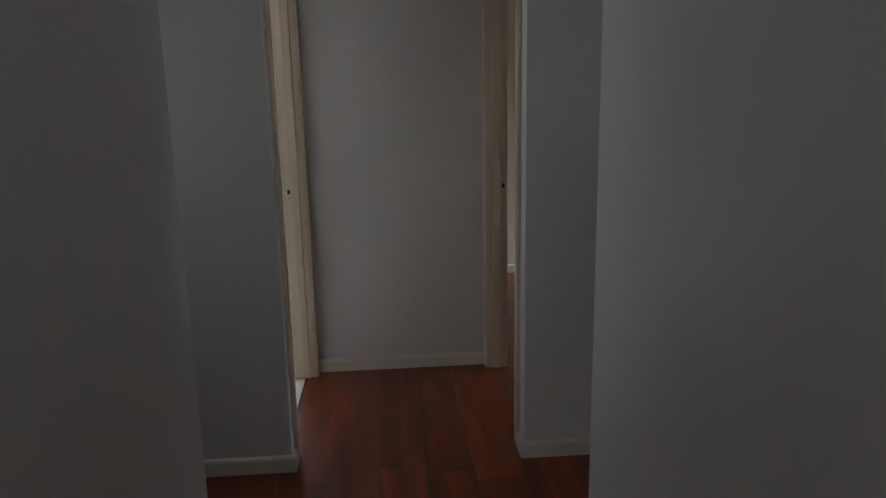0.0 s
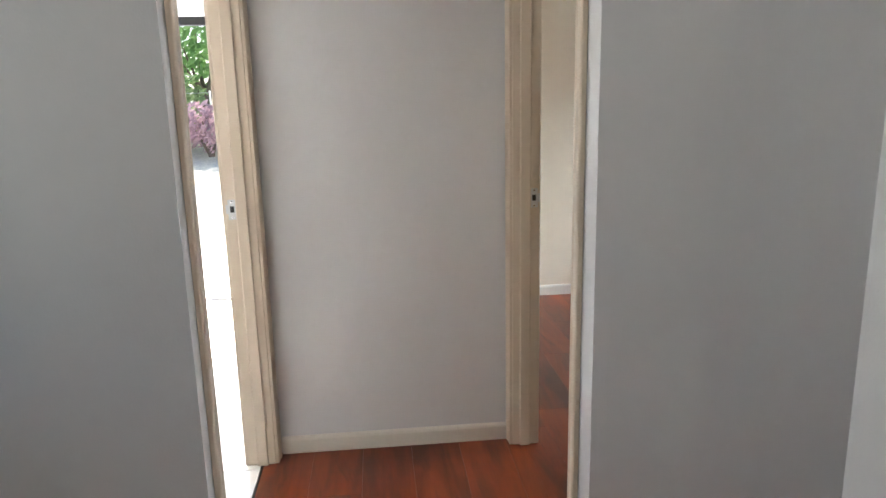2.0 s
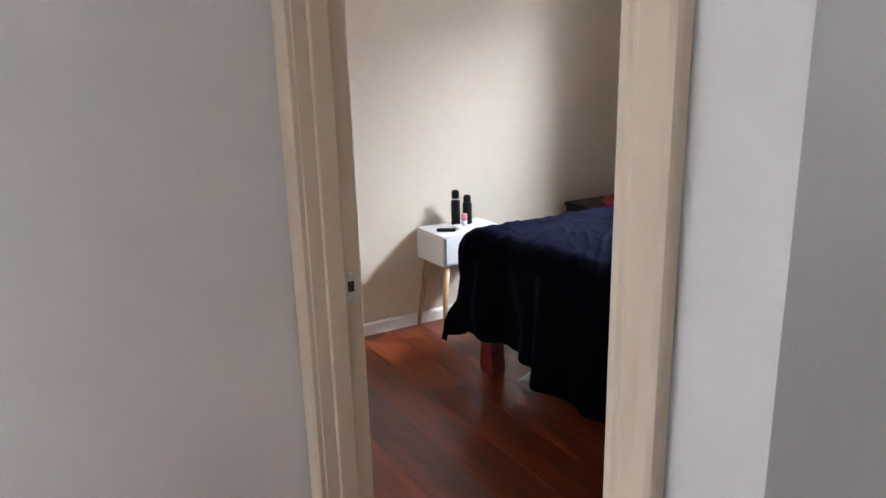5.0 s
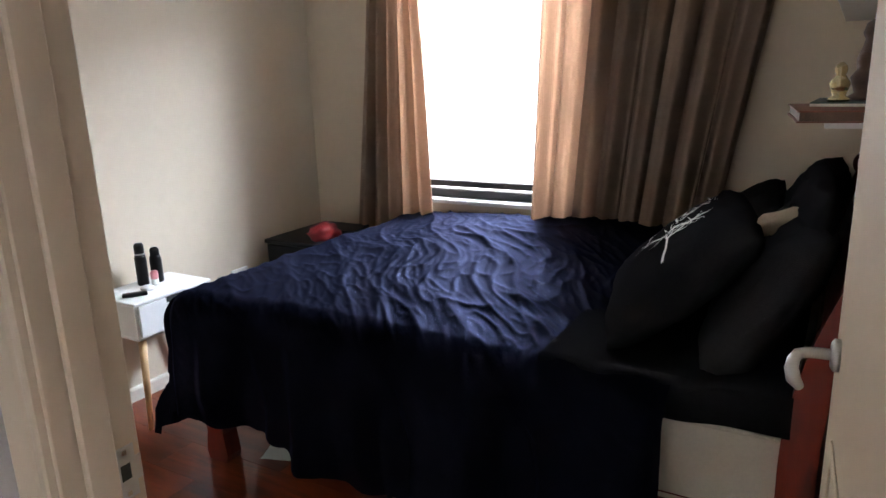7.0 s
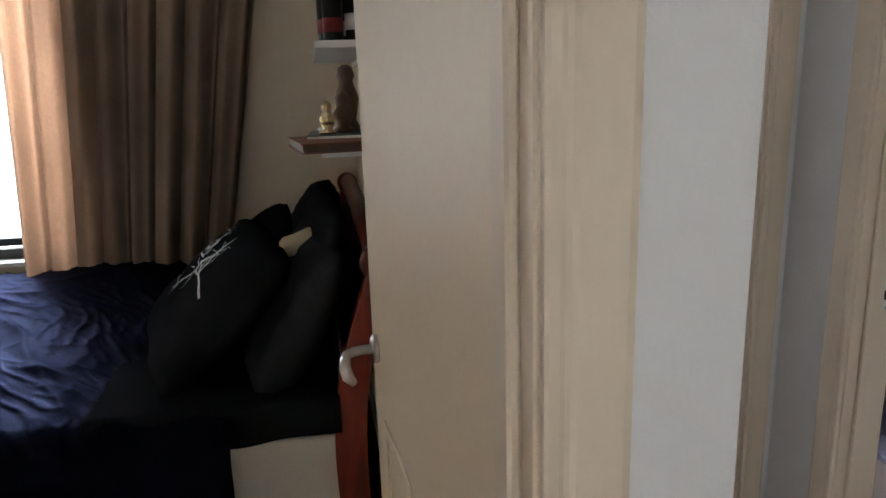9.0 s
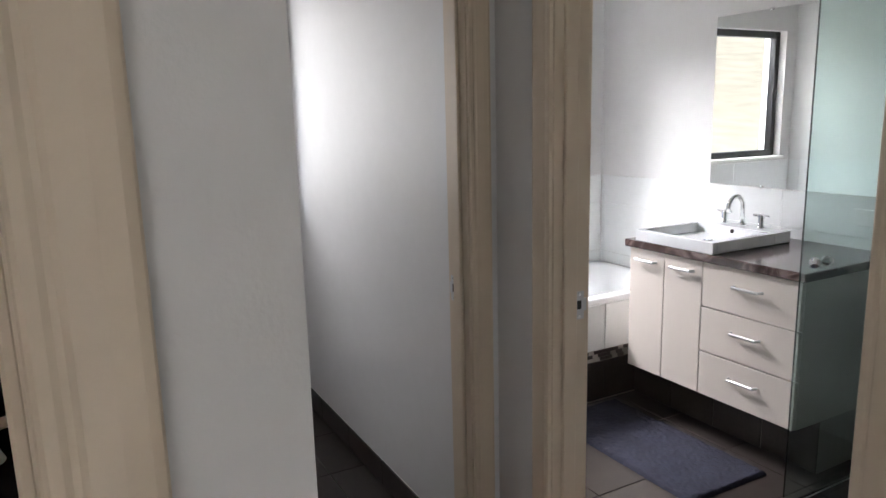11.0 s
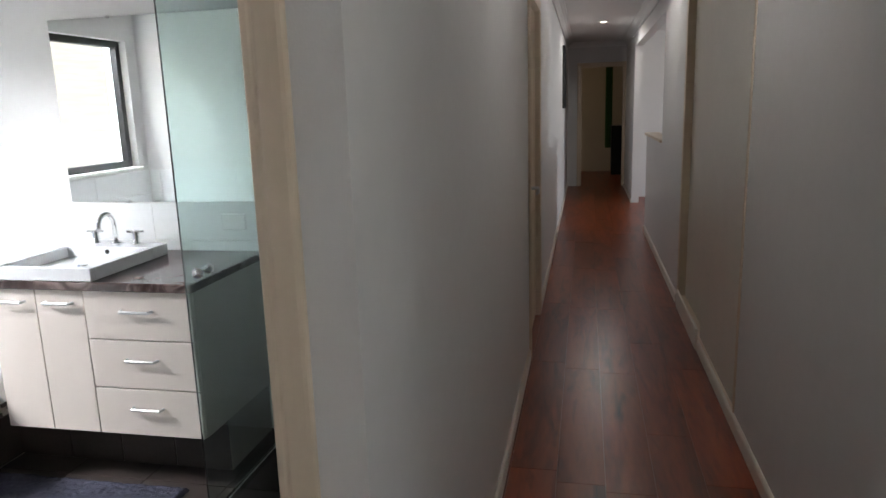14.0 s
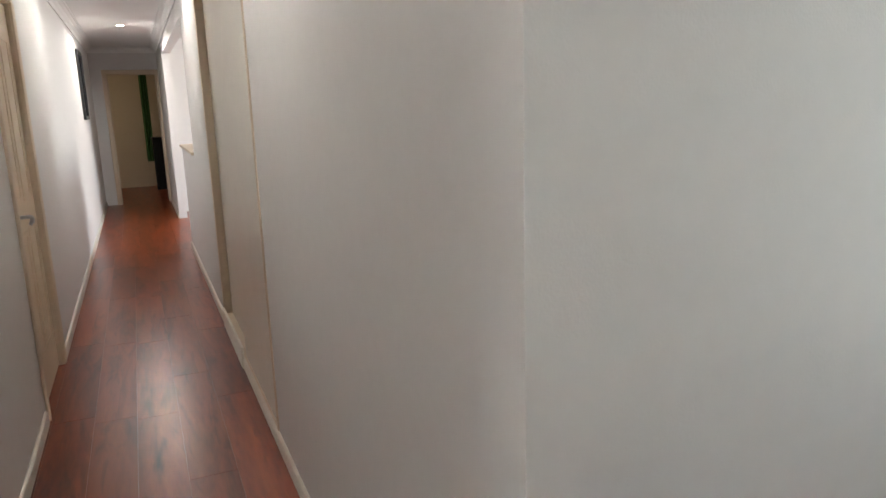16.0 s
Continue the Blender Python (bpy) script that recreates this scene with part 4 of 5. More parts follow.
piece("red_cloth", crumple_bm(0.10, 0.07, 0.05, 4), M_RED, "crumpled red cloth on the black cabinet", "cloth", smooth=True).matrix_world = pose(2.86, 1.62, 0.586)
tray = piece("black_case", box_bm(-0.1, 0.1, -0.06, 0.06, 0, 0.02, bevel=0.006), M_BLACKPLASTIC, "flat black case on the black cabinet", "case")
tray.matrix_world = pose(3.06, 1.58, 0.586, 0, 0, 12)
socket = thing("power_point", 2.55, 1.969, 0.42, "white double wall socket near the floor", "socket")
part("plate", box_bm(-0.058, 0.058, -0.008, 0, -0.036, 0.036, bevel=0.003), M_LACQUER, socket)
for x in (-0.028, 0.028):
    part("switch", box_bm(x - 0.008, x + 0.008, -0.0115, -0.0082, 0.008, 0.026, bevel=0.001), M_WHITEFRAME, socket)
plug = part("plug", box_bm(-0.04, -0.012, -0.04, -0.0085, -0.026, 0.0, bevel=0.004), M_LACQUER, socket)

paper = piece("white_paper", grid_bm(10, 8, lambda u, v: (0.22 * u, 0.2 * v, 0.002 + 0.012 * noise.noise(Vector((u * 3, v * 3, 1))) ** 2 + 0.02 * u * u)), M_WHITEFRAME, "crumpled white paper under the bed", "paper", smooth=True)
paper.matrix_world = pose(1.80, 0.88, 0, 0, 0, 20)
base = thing("chair_base", 1.86, 0.50, 0, "black low stand with chrome feet under the bed", "stand", turn=20)
for k in range(4):
    a = k * math.pi / 2
    f = part("arm", tube_bm([(0, 0, 0.05), (0.16 * math.cos(a), 0.16 * math.sin(a), 0.03)], [0.016, 0.010], 8), M_BLACKPLASTIC, base, smooth=True)
    part("foot", tube_bm([(0.16 * math.cos(a), 0.16 * math.sin(a), 0.0), (0.16 * math.cos(a), 0.16 * math.sin(a), 0.036)], [0.015, 0.009], 10), M_CHROME, f, smooth=True)


# curtains
def curtain(name, y0, y1, y0b, y1b, z0, z1, folds, seed, label, hem_u):
    def f(u, v):
        z = z0 + (z1 - z0) * v
        a, b = y0b + (y0 - y0b) * v, y1b + (y1 - y1b) * v
        uu = u + 0.25 / folds * noise.noise(Vector((u * 3, v * 0.8, seed)))
        ph = uu * folds * 2 * math.pi
        depth = 0.036 + 0.012 * noise.noise(Vector((u * 5, v * 1.5, seed + 4)))
        x = 3.178 - 0.045 * math.exp(-((u - hem_u) / 0.12) ** 2)
        return (x + depth * math.sin(ph) + 0.012 * math.sin(ph * 2.3 + seed) + 0.02 * (1 - v) * noise.noise(Vector((u * 4, v * 2, seed + 9))), a + (b - a) * u + 0.012 * math.cos(ph), z)
    ob = thing(name, 0, 0, 0, label, "curtain", group="bedroom curtains")
    bm = grid_bm(int(folds * 26), 50, f)
    bmesh.ops.solidify(bm, geom=bm.faces[:], thickness=0.005)
    part("drape", bm, M_CURTAIN, ob).data.flip_normals()
    return ob


curtain("curtain", 1.155, 1.40, 1.06, 1.64, 0.25, 2.36, 5, 1.0, "taupe pleated curtain drawn aside", 0.0)
curtain("curtain", -0.63, 0.45, -0.25, 0.54, 0.25, 2.36, 8, 5.0, "taupe pleated curtain covering half the window", 1.0)
rod = thing("curtain_track", 3.17, 0.5, 2.372, "white curtain track above the window", "curtain track")
part("rail", box_bm(-0.014, 0.014, -1.25, 1.15, 0.0, 0.02, bevel=0.003), M_WHITEFRAME, rod)
for y in (-1.2, -0.4, 0.4, 1.1):
    part("bracket", box_bm(0.0145, 0.079, y - 0.01, y + 0.01, 0.002, 0.018), M_WHITEFRAME, rod)


# shelves on the south wall
def shelf(z, x0, x1, label):
    ob = thing("wall_shelf", x0, -0.92, z, label, "shelf", group="floating wall shelves")
    part("board", box_bm(0, x1 - x0, 0.0, 0.17, 0, 0.018, bevel=0.002), M_LACQUER, ob)
    part("wall_cleat", box_bm(0.05, x1 - x0 - 0.05, 0.0, 0.02, -0.018, -0.0005), M_LACQUER, ob)
    return ob


shelf(1.299, 1.765, 2.85, "white floating shelf holding a figurine and books")
shelf(1.566, 1.765, 2.85, "white floating shelf holding dark bottles")
M_BROWNRED = material("brown_red_board", (0.20, 0.06, 0.032), 0.5, var=0.3, scale=20)
M_TEAL = material("teal_print", (0.03, 0.08, 0.08), 0.5, var=0.4, scale=30)
M_GOLD = material("tarnished_gold", (0.55, 0.45, 0.26), 0.22, 1.0, var=0.3, scale=20)
M_BROWN = material("brown_resin", (0.12, 0.07, 0.045), 0.5, var=0.4, scale=25)
book = thing("book", 1.83, -0.785, 1.3175, "flat dark brown-red book lying on the shelf", "book", turn=8)
part("cover", boxes_bm((-0.14, 0.14, -0.12, 0.105, 0.0, 0.003), (-0.14, 0.14, -0.12, 0.105, 0.022, 0.025)), M_BROWNRED, book)
part("page_block", box_bm(-0.135, 0.135, -0.115, 0.1, 0.0032, 0.0218), M_BROWN, book)
mag = thing("magazine", 1.92, -0.80, 1.343, "thin magazine with a dark teal cover on the book", "magazine", turn=-3)
part("page_block", box_bm(-0.1, 0.12, -0.09, 0.08, 0.0, 0.0065), M_WHITEFRAME, mag)
part("cover", box_bm(-0.1, 0.12, -0.09, 0.08, 0.0066, 0.009), M_TEAL, mag)
for x, y, sc, tw in ((1.86, -0.77, 0.62, 0), (1.93, -0.815, 0.78, 40)):
    fig = piece("figurine", lathe_bm([(0.035, 0), (0.038, 0.01), (0.022, 0.02), (0.03, 0.045), (0.036, 0.065), (0.022, 0.085), (0.016, 0.095), (0.022, 0.11), (0.02, 0.125), (0.006, 0.14)], 18), M_GOLD if sc < 0.7 else M_BROWN,
                "small gilded figurine on the shelf" if sc < 0.7 else "small dark brown figurine on the shelf", "figurine", smooth=True)
    fig.matrix_world = pose(x, y, 1.3525, 0, 0, tw) @ Matrix.Scale(sc, 4)
orn = piece("ornament", lathe_bm([(0.032, 0), (0.034, 0.012), (0.024, 0.03), (0.03, 0.06), (0.034, 0.09), (0.024, 0.12), (0.02, 0.135), (0.026, 0.15), (0.02, 0.172), (0.008, 0.18)], 9), M_BROWN,
            "dark brown carved ornament on the shelf", "ornament", smooth=True)
orn.matrix_world = pose(1.99, -0.83, 1.3525, 0, 0, 20)
for k, (x, y, h, r, mat, lab) in enumerate(((1.84, -0.80, 0.19, 0.026, M_BLACKPLASTIC, "dark bottle on the shelf"), (1.83, -0.86, 0.22, 0.03, M_GREYCLOTH, "charcoal bottle on the shelf"),
                                            (1.92, -0.79, 0.2, 0.028, M_BLACKPLASTIC, "dark bottle on the shelf"), (2.02, -0.82, 0.21, 0.03, M_GREYCLOTH, "charcoal bottle on the shelf"))):
    b = thing("bottle", x, y, 1.5845, lab, "bottle", group="bottles on the shelf")
    part("body", lathe_bm([(r * 0.95, 0), (r, 0.004), (r, h * 0.66), (r * 0.4, h * 0.78)], 18), mat, b, smooth=True)
    part("label_band", lathe_bm([(r + 0.0006, h * 0.12), (r + 0.0006, h * 0.3)], 18), M_RED if k % 2 == 0 else M_STEEL, b, smooth=True)
    part("cap", lathe_bm([(r * 0.4, h * 0.7805), (r * 0.42, h)], 14), M_BLACKPLASTIC, b, smooth=True)

# ---- bathroom ----
van = thing("vanity_unit", 1.51, -3.215, 0, "cream laminate vanity unit with two doors and three drawers", "vanity")
VW = 0.875
part("carcass", box_bm(0, VW, -0.565, -0.020, 0.232, 0.818), M_LAMINATE, van)
for x0, x1 in ((0.452, 0.660), (0.664, 0.873)):
    d = part("door", box_bm(x0, x1, -0.0195, 0, 0.234, 0.814, bevel=0.0015), M_LAMINATE, van)
    xm = (x0 + x1) / 2
    part("handle", tube_bm([(xm - 0.06, 0.0, 0.765), (xm - 0.055, 0.022, 0.765), (xm + 0.055, 0.022, 0.765), (xm + 0.06, 0.0, 0.765)], 0.0065, 8), M_STEEL, d, "brushed steel bar handle")
for z0, z1 in ((0.234, 0.423), (0.429, 0.620), (0.626, 0.814)):
    d = part("drawer", box_bm(0.002, 0.448, -0.0195, 0, z0, z1, bevel=0.0015), M_LAMINATE, van)
    zm = z1 - 0.075
    part("handle", tube_bm([(0.16, 0.0, zm), (0.165, 0.022, zm), (0.285, 0.022, zm), (0.29, 0.0, zm)], 0.006, 8), M_STEEL, d, "brushed steel bar handle")
top = thing("marble_worktop", 1.49, -3.80, 0.8185, "polished brown marble vanity top", "worktop")
part("slab", boxes_bm((0, 0.915, 0.005, 0.605, 0, 0.034), bevel=0.004), M_MARBLE, top)

basin = thing("basin", 1.90, -3.70, 0.853, "square white ceramic basin standing on the vanity", "basin")
bw, bd, bh = 0.44, 0.50, 0.052
bb = bmesh.new()
for b in ((0, bw, 0, 0.11, 0, bh), (0, bw, bd - 0.025, bd, 0, bh), (0, 0.025, 0.11, bd - 0.025, 0, bh), (bw - 0.025, bw, 0.11, bd - 0.025, 0, bh), (0.025, bw - 0.025, 0.11, bd - 0.025, 0, 0.008)):
    add_box(bb, *b, bevel=0.003)
part("bowl", bb, M_CERAMIC, basin)
# dark disc stands in for the shaded hole in the basin's back
part("overflow_shade", tube_bm([(bw / 2, 0.1105, 0.032), (bw / 2, 0.113, 0.032)], 0.010, 14), M_DARK, basin)
part("waste", lathe_bm([(0.022, 0.0082), (0.02, 0.012)], 18, bw / 2, 0.27), M_CHROME, basin)
tap = thing("basin_tap", 2.12, -3.655, 0.906, "chrome gooseneck basin tap with two lever taps", "tap")
pts = [(0, 0, 0), (0, 0, 0.09)] + [(0, 0.05 - 0.05 * math.cos(a), 0.09 + 0.05 * math.sin(a)) for a in [k * math.pi / 8 for k in range(1, 9)]] + [(0, 0.1, 0.075)]
part("spout", tube_bm(pts, 0.010, 14), M_CHROME, tap, smooth=True)
part("rose", lathe_bm([(0.021, 0), (0.021, 0.008), (0.014, 0.014)], 18), M_CHROME, tap, smooth=True)
for x in (-0.10, 0.10):
    t = part("tap_body", lathe_bm([(0.021, 0), (0.021, 0.006), (0.013, 0.012), (0.013, 0.055), (0.009, 0.062)], 18, x, 0), M_CHROME, tap, smooth=True)
    part("tap_lever", tube_bm([(x - 0.04, 0, 0.057), (x + 0.04, 0, 0.057)], 0.006, 10), M_CHROME, t, smooth=True)
mir = thing("wall_mirror", 1.49, -3.80, 1.075, "frameless wall mirror above the vanity", "mirror")
part("backing", box_bm(0.002, 0.938, 0.001, 0.003, 0.002, 0.806), M_DARK, mir)
part("glass", box_bm(0, 0.94, 0.0035, 0.008, 0, 0.808), M_MIRROR, mir)
for x in (0.3, 0.64):
    for z in (0.0, 0.808):
        part("clip", box_bm(x - 0.008, x + 0.008, 0.0, 0.012, z - 0.005, z + 0.005), M_CHROME, mir)
sw = thing("power_point", 1.62, -3.792, 0.985, "white double wall socket above the vanity", "socket")
part("plate", box_bm(-0.058, 0.058, 0.002, 0.010, -0.036, 0.036, bevel=0.003), M_LACQUER, sw)
for x in (-0.028, 0.028):
    part("switch", box_bm(x - 0.008, x + 0.008, 0.0102, 0.013, 0.006, 0.024, bevel=0.001), M_WHITEFRAME, sw)

# bath
bath = thing("bathtub", 2.527, -3.80, 0, "white inset bath with a tiled front along the wall", "bath")
BL, BW = 1.80, 0.722
tub = bmesh.new()
nr, ns_ = 40, 10
loops = []
for k, (inset, z) in enumerate(((0.0, 0.505), (0.0, 0.528), (0.012, 0.537), (0.055, 0.537), (0.07, 0.525), (0.09, 0.40), (0.13, 0.24), (0.2, 0.18))):
    ring = []
    cr = 0.02 if k < 3 else 0.12
    hw, hl = BW / 2 - inset, (BL - 0.01) / 2 - inset
    for i in range(nr):
        a = 2 * math.pi * i / nr
        c, s = math.cos(a), math.sin(a)
        e = 0.12 if k < 3 else 0.35
        ring.append(tub.verts.new((BW / 2 + hw * math.copysign(abs(c) ** e, c), BL / 2 + hl * math.copysign(abs(s) ** e, s), z)))
    loops.append(ring)
for a, b in zip(loops, loops[1:]):
    for i in range(nr):
        tub.faces.new((a[i], a[(i + 1) % nr], b[(i + 1) % nr], b[i]))
tub.faces.new(loops[-1])
part("tub", tub, M_CERAMIC, bath, smooth=True)
part("front_core", box_bm(0.012, 0.06, 0.001, BL - 0.001, 0.0, 0.504), M_GROUT, bath)
for k in range(6):
    y0 = 0.002 + 0.3 * k
    part("tile", box_bm(0.004, 0.0115, y0, min(y0 + 0.296, BL - 0.002), 0.268, 0.502, bevel=0.001), M_WALLTILE, bath)
    part("tile", box_bm(0.004, 0.0115, y0, min(y0 + 0.296, BL - 0.002), 0.004, 0.208, bevel=0.001), M_DARKTILE, bath)
mo = bmesh.new()
rnd = random.Random(5)
for j in range(3):
    for i in range(46):
        y0 = 0.003 + i * 0.039 + 0.012 * (j % 2)
        if y0 + 0.036 < BL and rnd.random() > 0.33:
            add_box(mo, 0.004, 0.0115, y0, y0 + 0.036, 0.211 + j * 0.0185, 0.2275 + j * 0.0185)
tagged(part("mosaic", mo, M_DARKTILE, bath, "band of small dark mosaic tiles"), kind="stuff")

# shower screen
sh = thing("shower_screen", 1.41, -3.04, 0, "frameless glass shower screen with chrome channel", "shower screen")
part("sill", boxes_bm((-0.905, 0.012, -0.012, 0.012, 0.001, 0.03), (-0.012, 0.012, -0.76, -0.0125, 0.001, 0.03), bevel=0.003), M_CHROME, sh)
part("fixed_pane", box_bm(-0.004, 0.004, -0.757, -0.006, 0.031, 1.93), M_SHOWERGLASS, sh, "clear glass pane")
dr = part("door_pane", box_bm(-0.86, -0.004, -0.004, 0.004, 0.035, 1.93), M_SHOWERGLASS, sh, "clear glass shower door")
for s in (1, -1):
    part("knob", tube_bm([(-0.075, s * 0.0045, 0.945), (-0.075, s * 0.016, 0.945), (-0.075, s * 0.02, 0.945), (-0.075, s * 0.04, 0.945)], [0.009, 0.009, 0.016, 0.018], 16), M_CHROME, dr, smooth=True)
part("head_bar", boxes_bm((-0.905, 0.008, -0.008, 0.008, 1.931, 1.95), (-0.008, 0.008, -0.757, -0.0085, 1.931, 1.95)), M_CHROME, sh)


def shag_bm(w, d, h):
    def f(u, v):
        x, y = u * w, v * d
        e = min(u, 1 - u) * w, min(v, 1 - v) * d
        k = min(1.0, min(e) / 0.012)
        return (x + 0.004 * noise.noise(Vector((x * 60, y * 60, 2))), y + 0.004 * noise.noise(Vector((x * 60, y * 60, 9))),
                0.002 + k * (h + 0.005 * noise.noise(Vector((x * 55, y * 55, 0))) + 0.006 * noise.noise(Vector((x * 9, y * 9, 5)))))
    return grid_bm(150, 80, f)


rug = piece("bath_mat", shag_bm(0.87, 0.43, 0.016), M_MAT, "slate-blue shaggy bath mat on the tiles", "bath mat", smooth=True)
rug.matrix_world = pose(1.61, -3.23, 0.0)

# ---- hall ----
def downlight(x, y, watts=14):
    ob = thing("downlight", x, y, H - 0.002, "small round recessed downlight in the ceiling", "downlight", group="hall downlights")
    part("rim", lathe_bm([(0.05, 0.0), (0.05, -0.006), (0.038, -0.008), (0.038, 0.0)], 24), M_CHROME, ob)
    part("lamp_face", lathe_bm([(0.036, -0.001), (0.036, -0.004)], 20), M_LAMPGLOW, ob)
    spot("downlight_lamp", x, y, H - 0.02, watts)


M_LAMPGLOW = glow_material("lamp_glow", (1.0, 0.93, 0.82), 14.0)
for y, watts in ((-1.45, 1.8), (-3.6, 8.5), (-6.7, 10), (-10.4, 17)):
    downlight(-0.12, y, watts)
pic = thing("picture_frame", 0.399, -11.0, 1.38, "dark framed picture on the hall wall", "picture")
part("frame", boxes_bm((-0.03, 0, -0.35, -0.31, 0, 0.82), (-0.03, 0, 0.31, 0.35, 0, 0.82), (-0.03, 0, -0.31, 0.31, 0, 0.04), (-0.03, 0, -0.31, 0.31, 0.78, 0.82)), M_BLACKFRAME, pic)
part("print", box_bm(-0.012, -0.002, -0.31, 0.31, 0.04, 0.78), M_GREYCLOTH, pic)
part("cap_board", box_bm(-0.70, -0.555, -9.08, -7.47, 1.081, 1.105, bevel=0.004), M_TRIM, thing("half_wall_cap", 0, 0, 0, "cream timber cap on the half wall", "cap"))
gc = thing("green_curtain", -0.45, -16.05, 0, "green hanging cloth in the far room", "curtain")
part("drape", grid_bm(40, 6, lambda u, v: (0.14 * u, 0.02 * math.sin(u * 18), 0.5 + 1.8 * v)), M_GREEN, gc, smooth=True)
dk = thing("dark_cabinet", -0.62, -15.6, 0, "dark low cabinet in the far room", "cabinet")
part("body", box_bm(-0.2, 0.2, -0.2, 0.2, 0.0, 0.95, bevel=0.01), M_BLACKPLASTIC, dk)
part("top", box_bm(-0.22, 0.22, -0.22, 0.22, 0.9505, 0.975, bevel=0.004), M_BLACKPLASTIC, dk)

# ---- floors, in pieces ----
floor = piece("floor", boxes_bm((-4.5, 0.45, -16.4, -0.95, -0.12, -0.009), (-0.568, 0.45, -0.95, 0.05, -0.12, -0.009), (0.45, 1.56, -1.94, -0.97, -0.12, -0.009), (0.45, 3.3, -0.97, 2.02, -0.12, -0.009)), M_SUB,
              "red-brown laminate floor of long boards", "floor", "structure")
REGIONS = ((-0.568, 0.45, -9.0, 0.05), (-1.65, -0.568, -1.99, -0.97), (0.45, 1.56, -1.94, -0.97), (0.45, 3.3, -0.97, 2.02))
pb = bmesh.new()
add_box(pb, 0.0002, 0.1888, 0.0003, 0.9997, -0.008, 0.0)
bmesh.ops.bevel(pb, geom=[e for e in pb.edges if all(v.co.z > -0.001 for v in e.verts)], offset=0.0006, segments=1, affect='EDGES')
plank_mesh = mesh_of("board", pb, M_FLOOR)
rnd = random.Random(11)


def lay_boards(x0, x1, y0, y1):
    x = math.floor(x0 / 0.189) * 0.189
    while x < x1 - 0.004:
        a, b = max(x, x0), min(x + 0.189, x1)
        y = y0 - rnd.uniform(0, 1.1)
        while y < y1:
            c, d = max(y, y0), min(y + 1.21, y1)
            if d - c > 0.01 and b - a > 0.006:
                ob = new("board", plank_mesh)
                ob.parent = floor
                ob.matrix_local = Matrix.LocRotScale((a, c, 0), None, ((b - a) / 0.189, d - c, 1))
            y += 1.2103
        x += 0.189


for r in REGIONS:
    lay_boards(*r)
far = bmesh.new()
x = -4.4
while x < 1.6:
    y = -16.3 - rnd.uniform(0, 1)
    while y < -9.0:
        c, d = max(y, -16.3), min(y + 1.21, -9.0)
        if d > c + 0.01:
            add_box(far, x, x + 0.188, c, d - 0.001, -0.008, 0.0)
        y += 1.2103
    x += 0.189
tagged(part("board_field", far, M_FLOOR, floor), kind="stuff")


def tiles(parent, mat, x0, x1, y0, y1, size, z, gap=0.004, ox=0.0, oy=0.0):
    tb = bmesh.new()
    add_box(tb, gap / 2, 1 - gap / 2, gap / 2, 1 - gap / 2, -0.006, 0.0)
    bmesh.ops.bevel(tb, geom=[e for e in tb.edges if all(v.co.z > -0.001 for v in e.verts)], offset=0.0015, segments=1, affect='EDGES')
    me = mesh_of("tile", tb, mat)
    x = x0 - ox
    while x < x1:
        y = y0 - oy
        while y < y1:
            a, b, c, d = max(x, x0), min(x + size, x1), max(y, y0), min(y + size, y1)
            if b - a > 0.012 and d - c > 0.012:
                ob = new("tile", me)
                ob.parent = parent
                ob.matrix_local = Matrix.LocRotScale((a, c, z), None, (b - a, d - c, 1))
            y += size
        x += size


bfloor = piece("floor_bathroom", boxes_bm((0.45, 3.3, -3.85, -1.94, -0.12, -0.007), (1.56, 3.3, -1.94, -0.97, -0.12, -0.007)), M_GROUT, "charcoal-brown tiled bathroom floor", "floor", "structure")
tiles(bfloor, M_DARKTILE, 0.5, 2.53, -3.8, -1.94, 0.36, 0.0, 0.012, 0.1, 0.2)
tiles(bfloor, M_DARKTILE, 1.56, 3.25, -1.89, -1.02, 0.36, 0.0, 0.012, 0.1, 0.2)
toe = piece("vanity_plinth", boxes_bm((1.52, 2.526, -3.78, -3.408, 0, 0.2305)), M_GROUT, "dark tiled plinth under the vanity", "plinth", "structure")
for k in range(4):
    part("tile", box_bm(1.521 + 0.252 * k, 1.521 + 0.252 * k + 0.247, -3.4075, -3.4, 0.003, 0.2295, bevel=0.001), M_DARKTILE, toe)


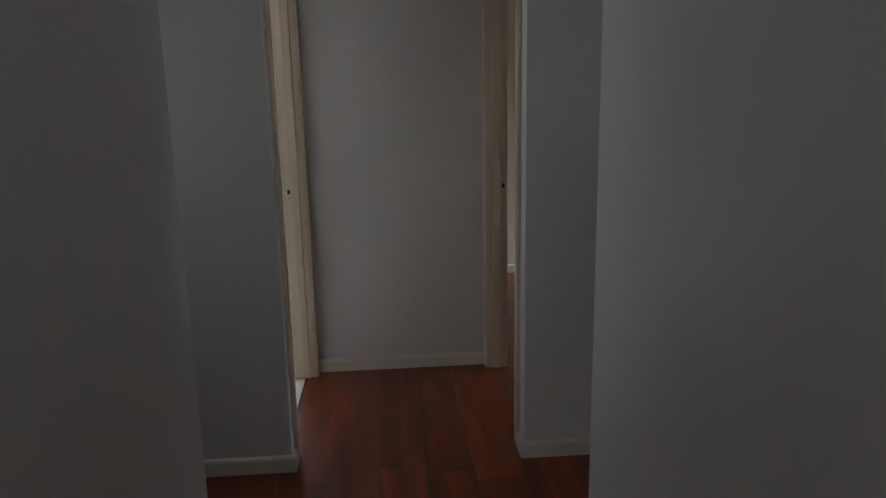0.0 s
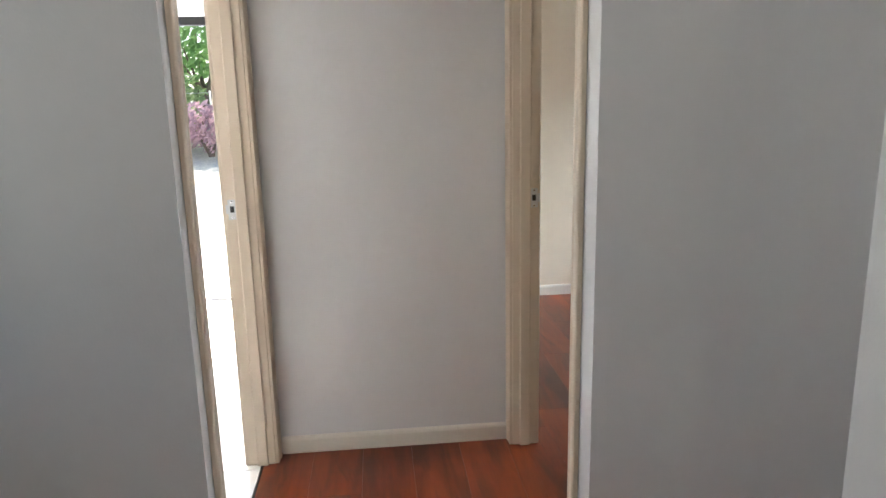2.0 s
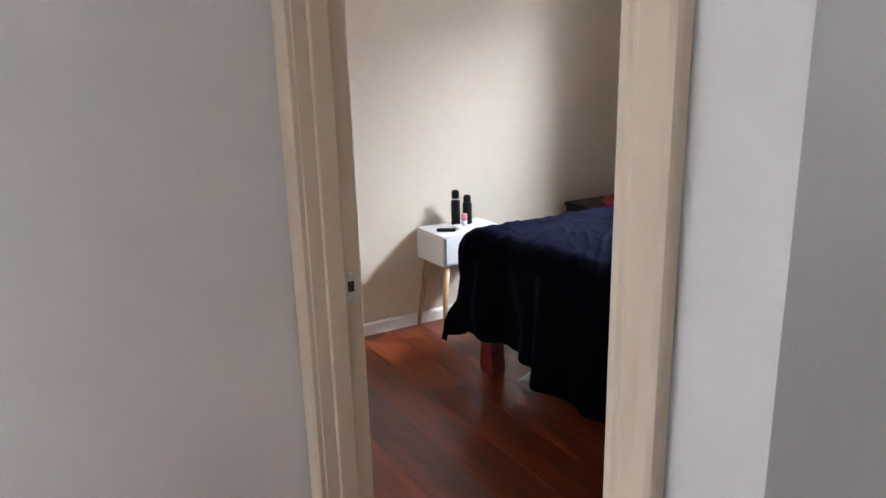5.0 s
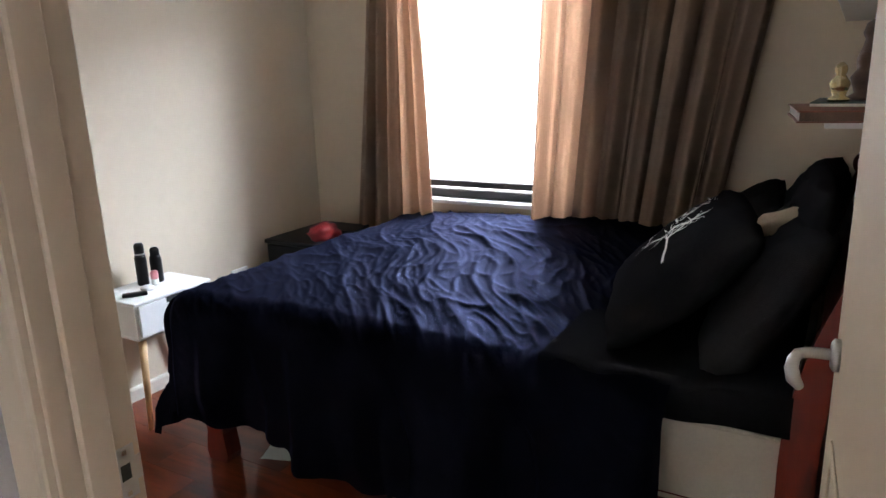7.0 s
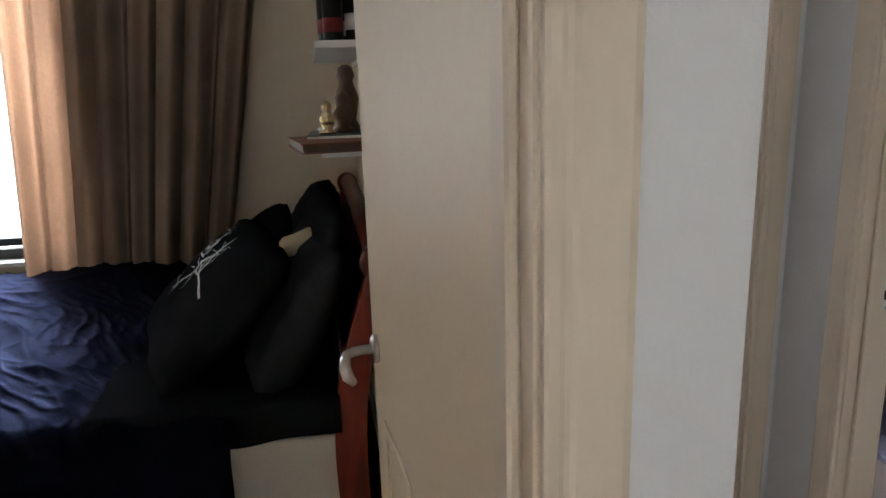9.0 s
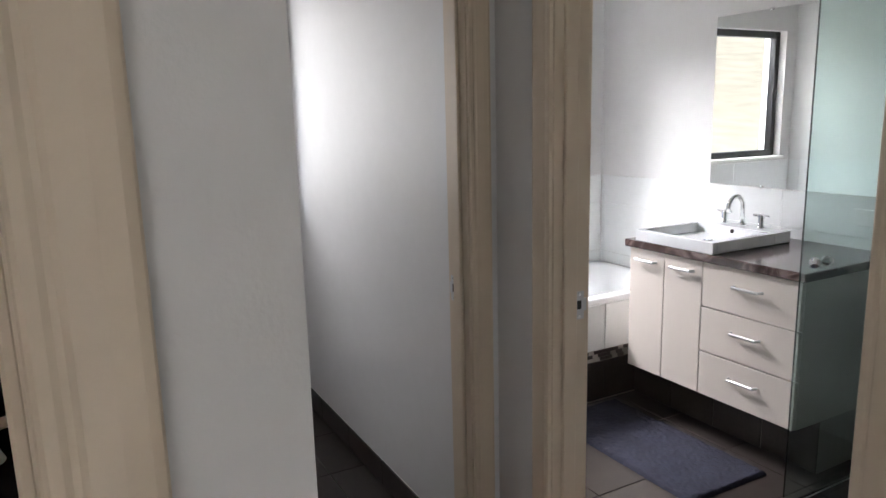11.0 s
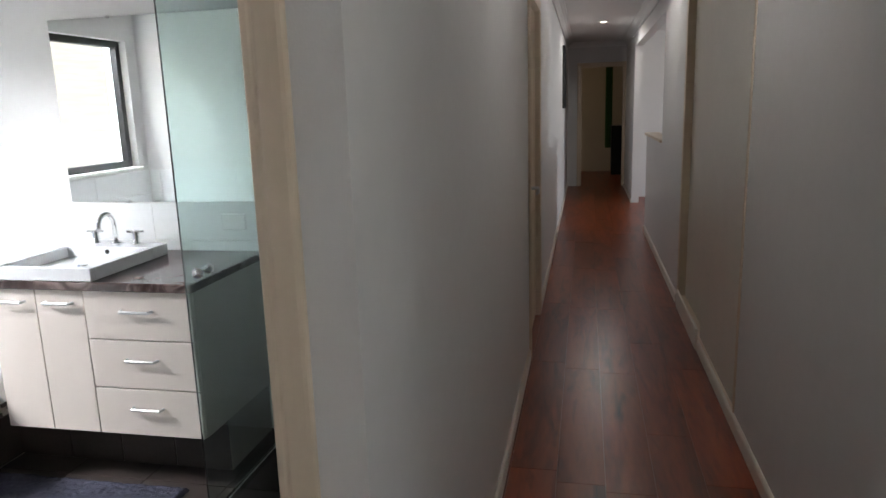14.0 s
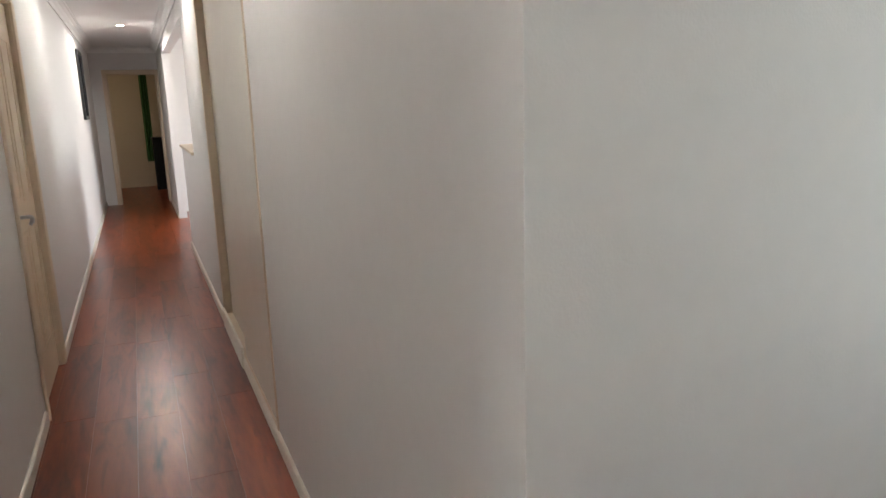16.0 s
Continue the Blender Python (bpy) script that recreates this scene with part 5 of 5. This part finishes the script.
def wall_tiles(name, along, a0, a1, fixed, out, z0, z1, w, h, mat, label):
    ob = piece(name, boxes_bm((a0, a1, *sorted((fixed, fixed + out * 0.002)), z0, z1) if along == 'x' else (*sorted((fixed, fixed + out * 0.002)), a0, a1, z0, z1)), M_WHITEFRAME, label, "wall tiles", "structure")
    a = a0
    while a < a1 - 0.005:
        z = z0
        while z < z1 - 0.005:
            b, c = min(a + w, a1) - 0.002, min(z + h, z1) - 0.002
            lo, hi = sorted((fixed + out * 0.0021, fixed + out * 0.008))
            part("tile", box_bm(a, b, lo, hi, z, c, bevel=0.0008) if along == 'x' else box_bm(lo, hi, a, b, z, c, bevel=0.0008), mat, ob)
            z += h
        a += w
    return ob


wall_tiles("tiles_south", 'x', 1.42, 3.24, -3.80, 1, 0.0, 1.07, 0.6, 0.3, M_WALLTILE, "white rectangular wall tiles")
wall_tiles("tiles_east", 'y', -3.79, -2.0, 3.25, -1, 0.0, 1.07, 0.6, 0.3, M_WALLTILE, "white rectangular wall tiles")
wall_tiles("tiles_north", 'x', 1.36, 3.24, -1.99, -1, 0.0, 1.07, 0.6, 0.3, M_WALLTILE, "white rectangular wall tiles")
wall_tiles("tiles_toilet", 'x', 1.63, 3.24, -1.89, 1, 0.0, 0.105, 0.36, 0.106, M_DARKTILE, "dark tile skirting in the toilet")
wall_tiles("tiles_shower_south", 'x', 0.51, 1.41, -3.80, 1, 0.0, 2.1, 0.6, 0.3, M_WALLTILE, "white rectangular wall tiles in the shower")
wall_tiles("tiles_shower_west", 'y', -3.79, -3.0, 0.50, 1, 0.0, 2.1, 0.6, 0.3, M_WALLTILE, "white rectangular wall tiles in the shower")
sfloor = piece("floor_sunroom", boxes_bm((-3.5, -0.568, -0.92, 2.25, -0.12, -0.007)), M_GROUT, "pale tiled sunroom floor", "floor", "structure")
tiles(sfloor, M_TILEWHITE, -3.5, -0.570, -0.92, 2.2, 0.45, 0.0, 0.006, 0.2, 0.1)
piece("threshold", box_bm(-0.572, -0.562, -0.905, -0.085, -0.004, 0.0025, bevel=0.001), M_DARK, "thin dark threshold strip between two floors", "threshold", "structure")
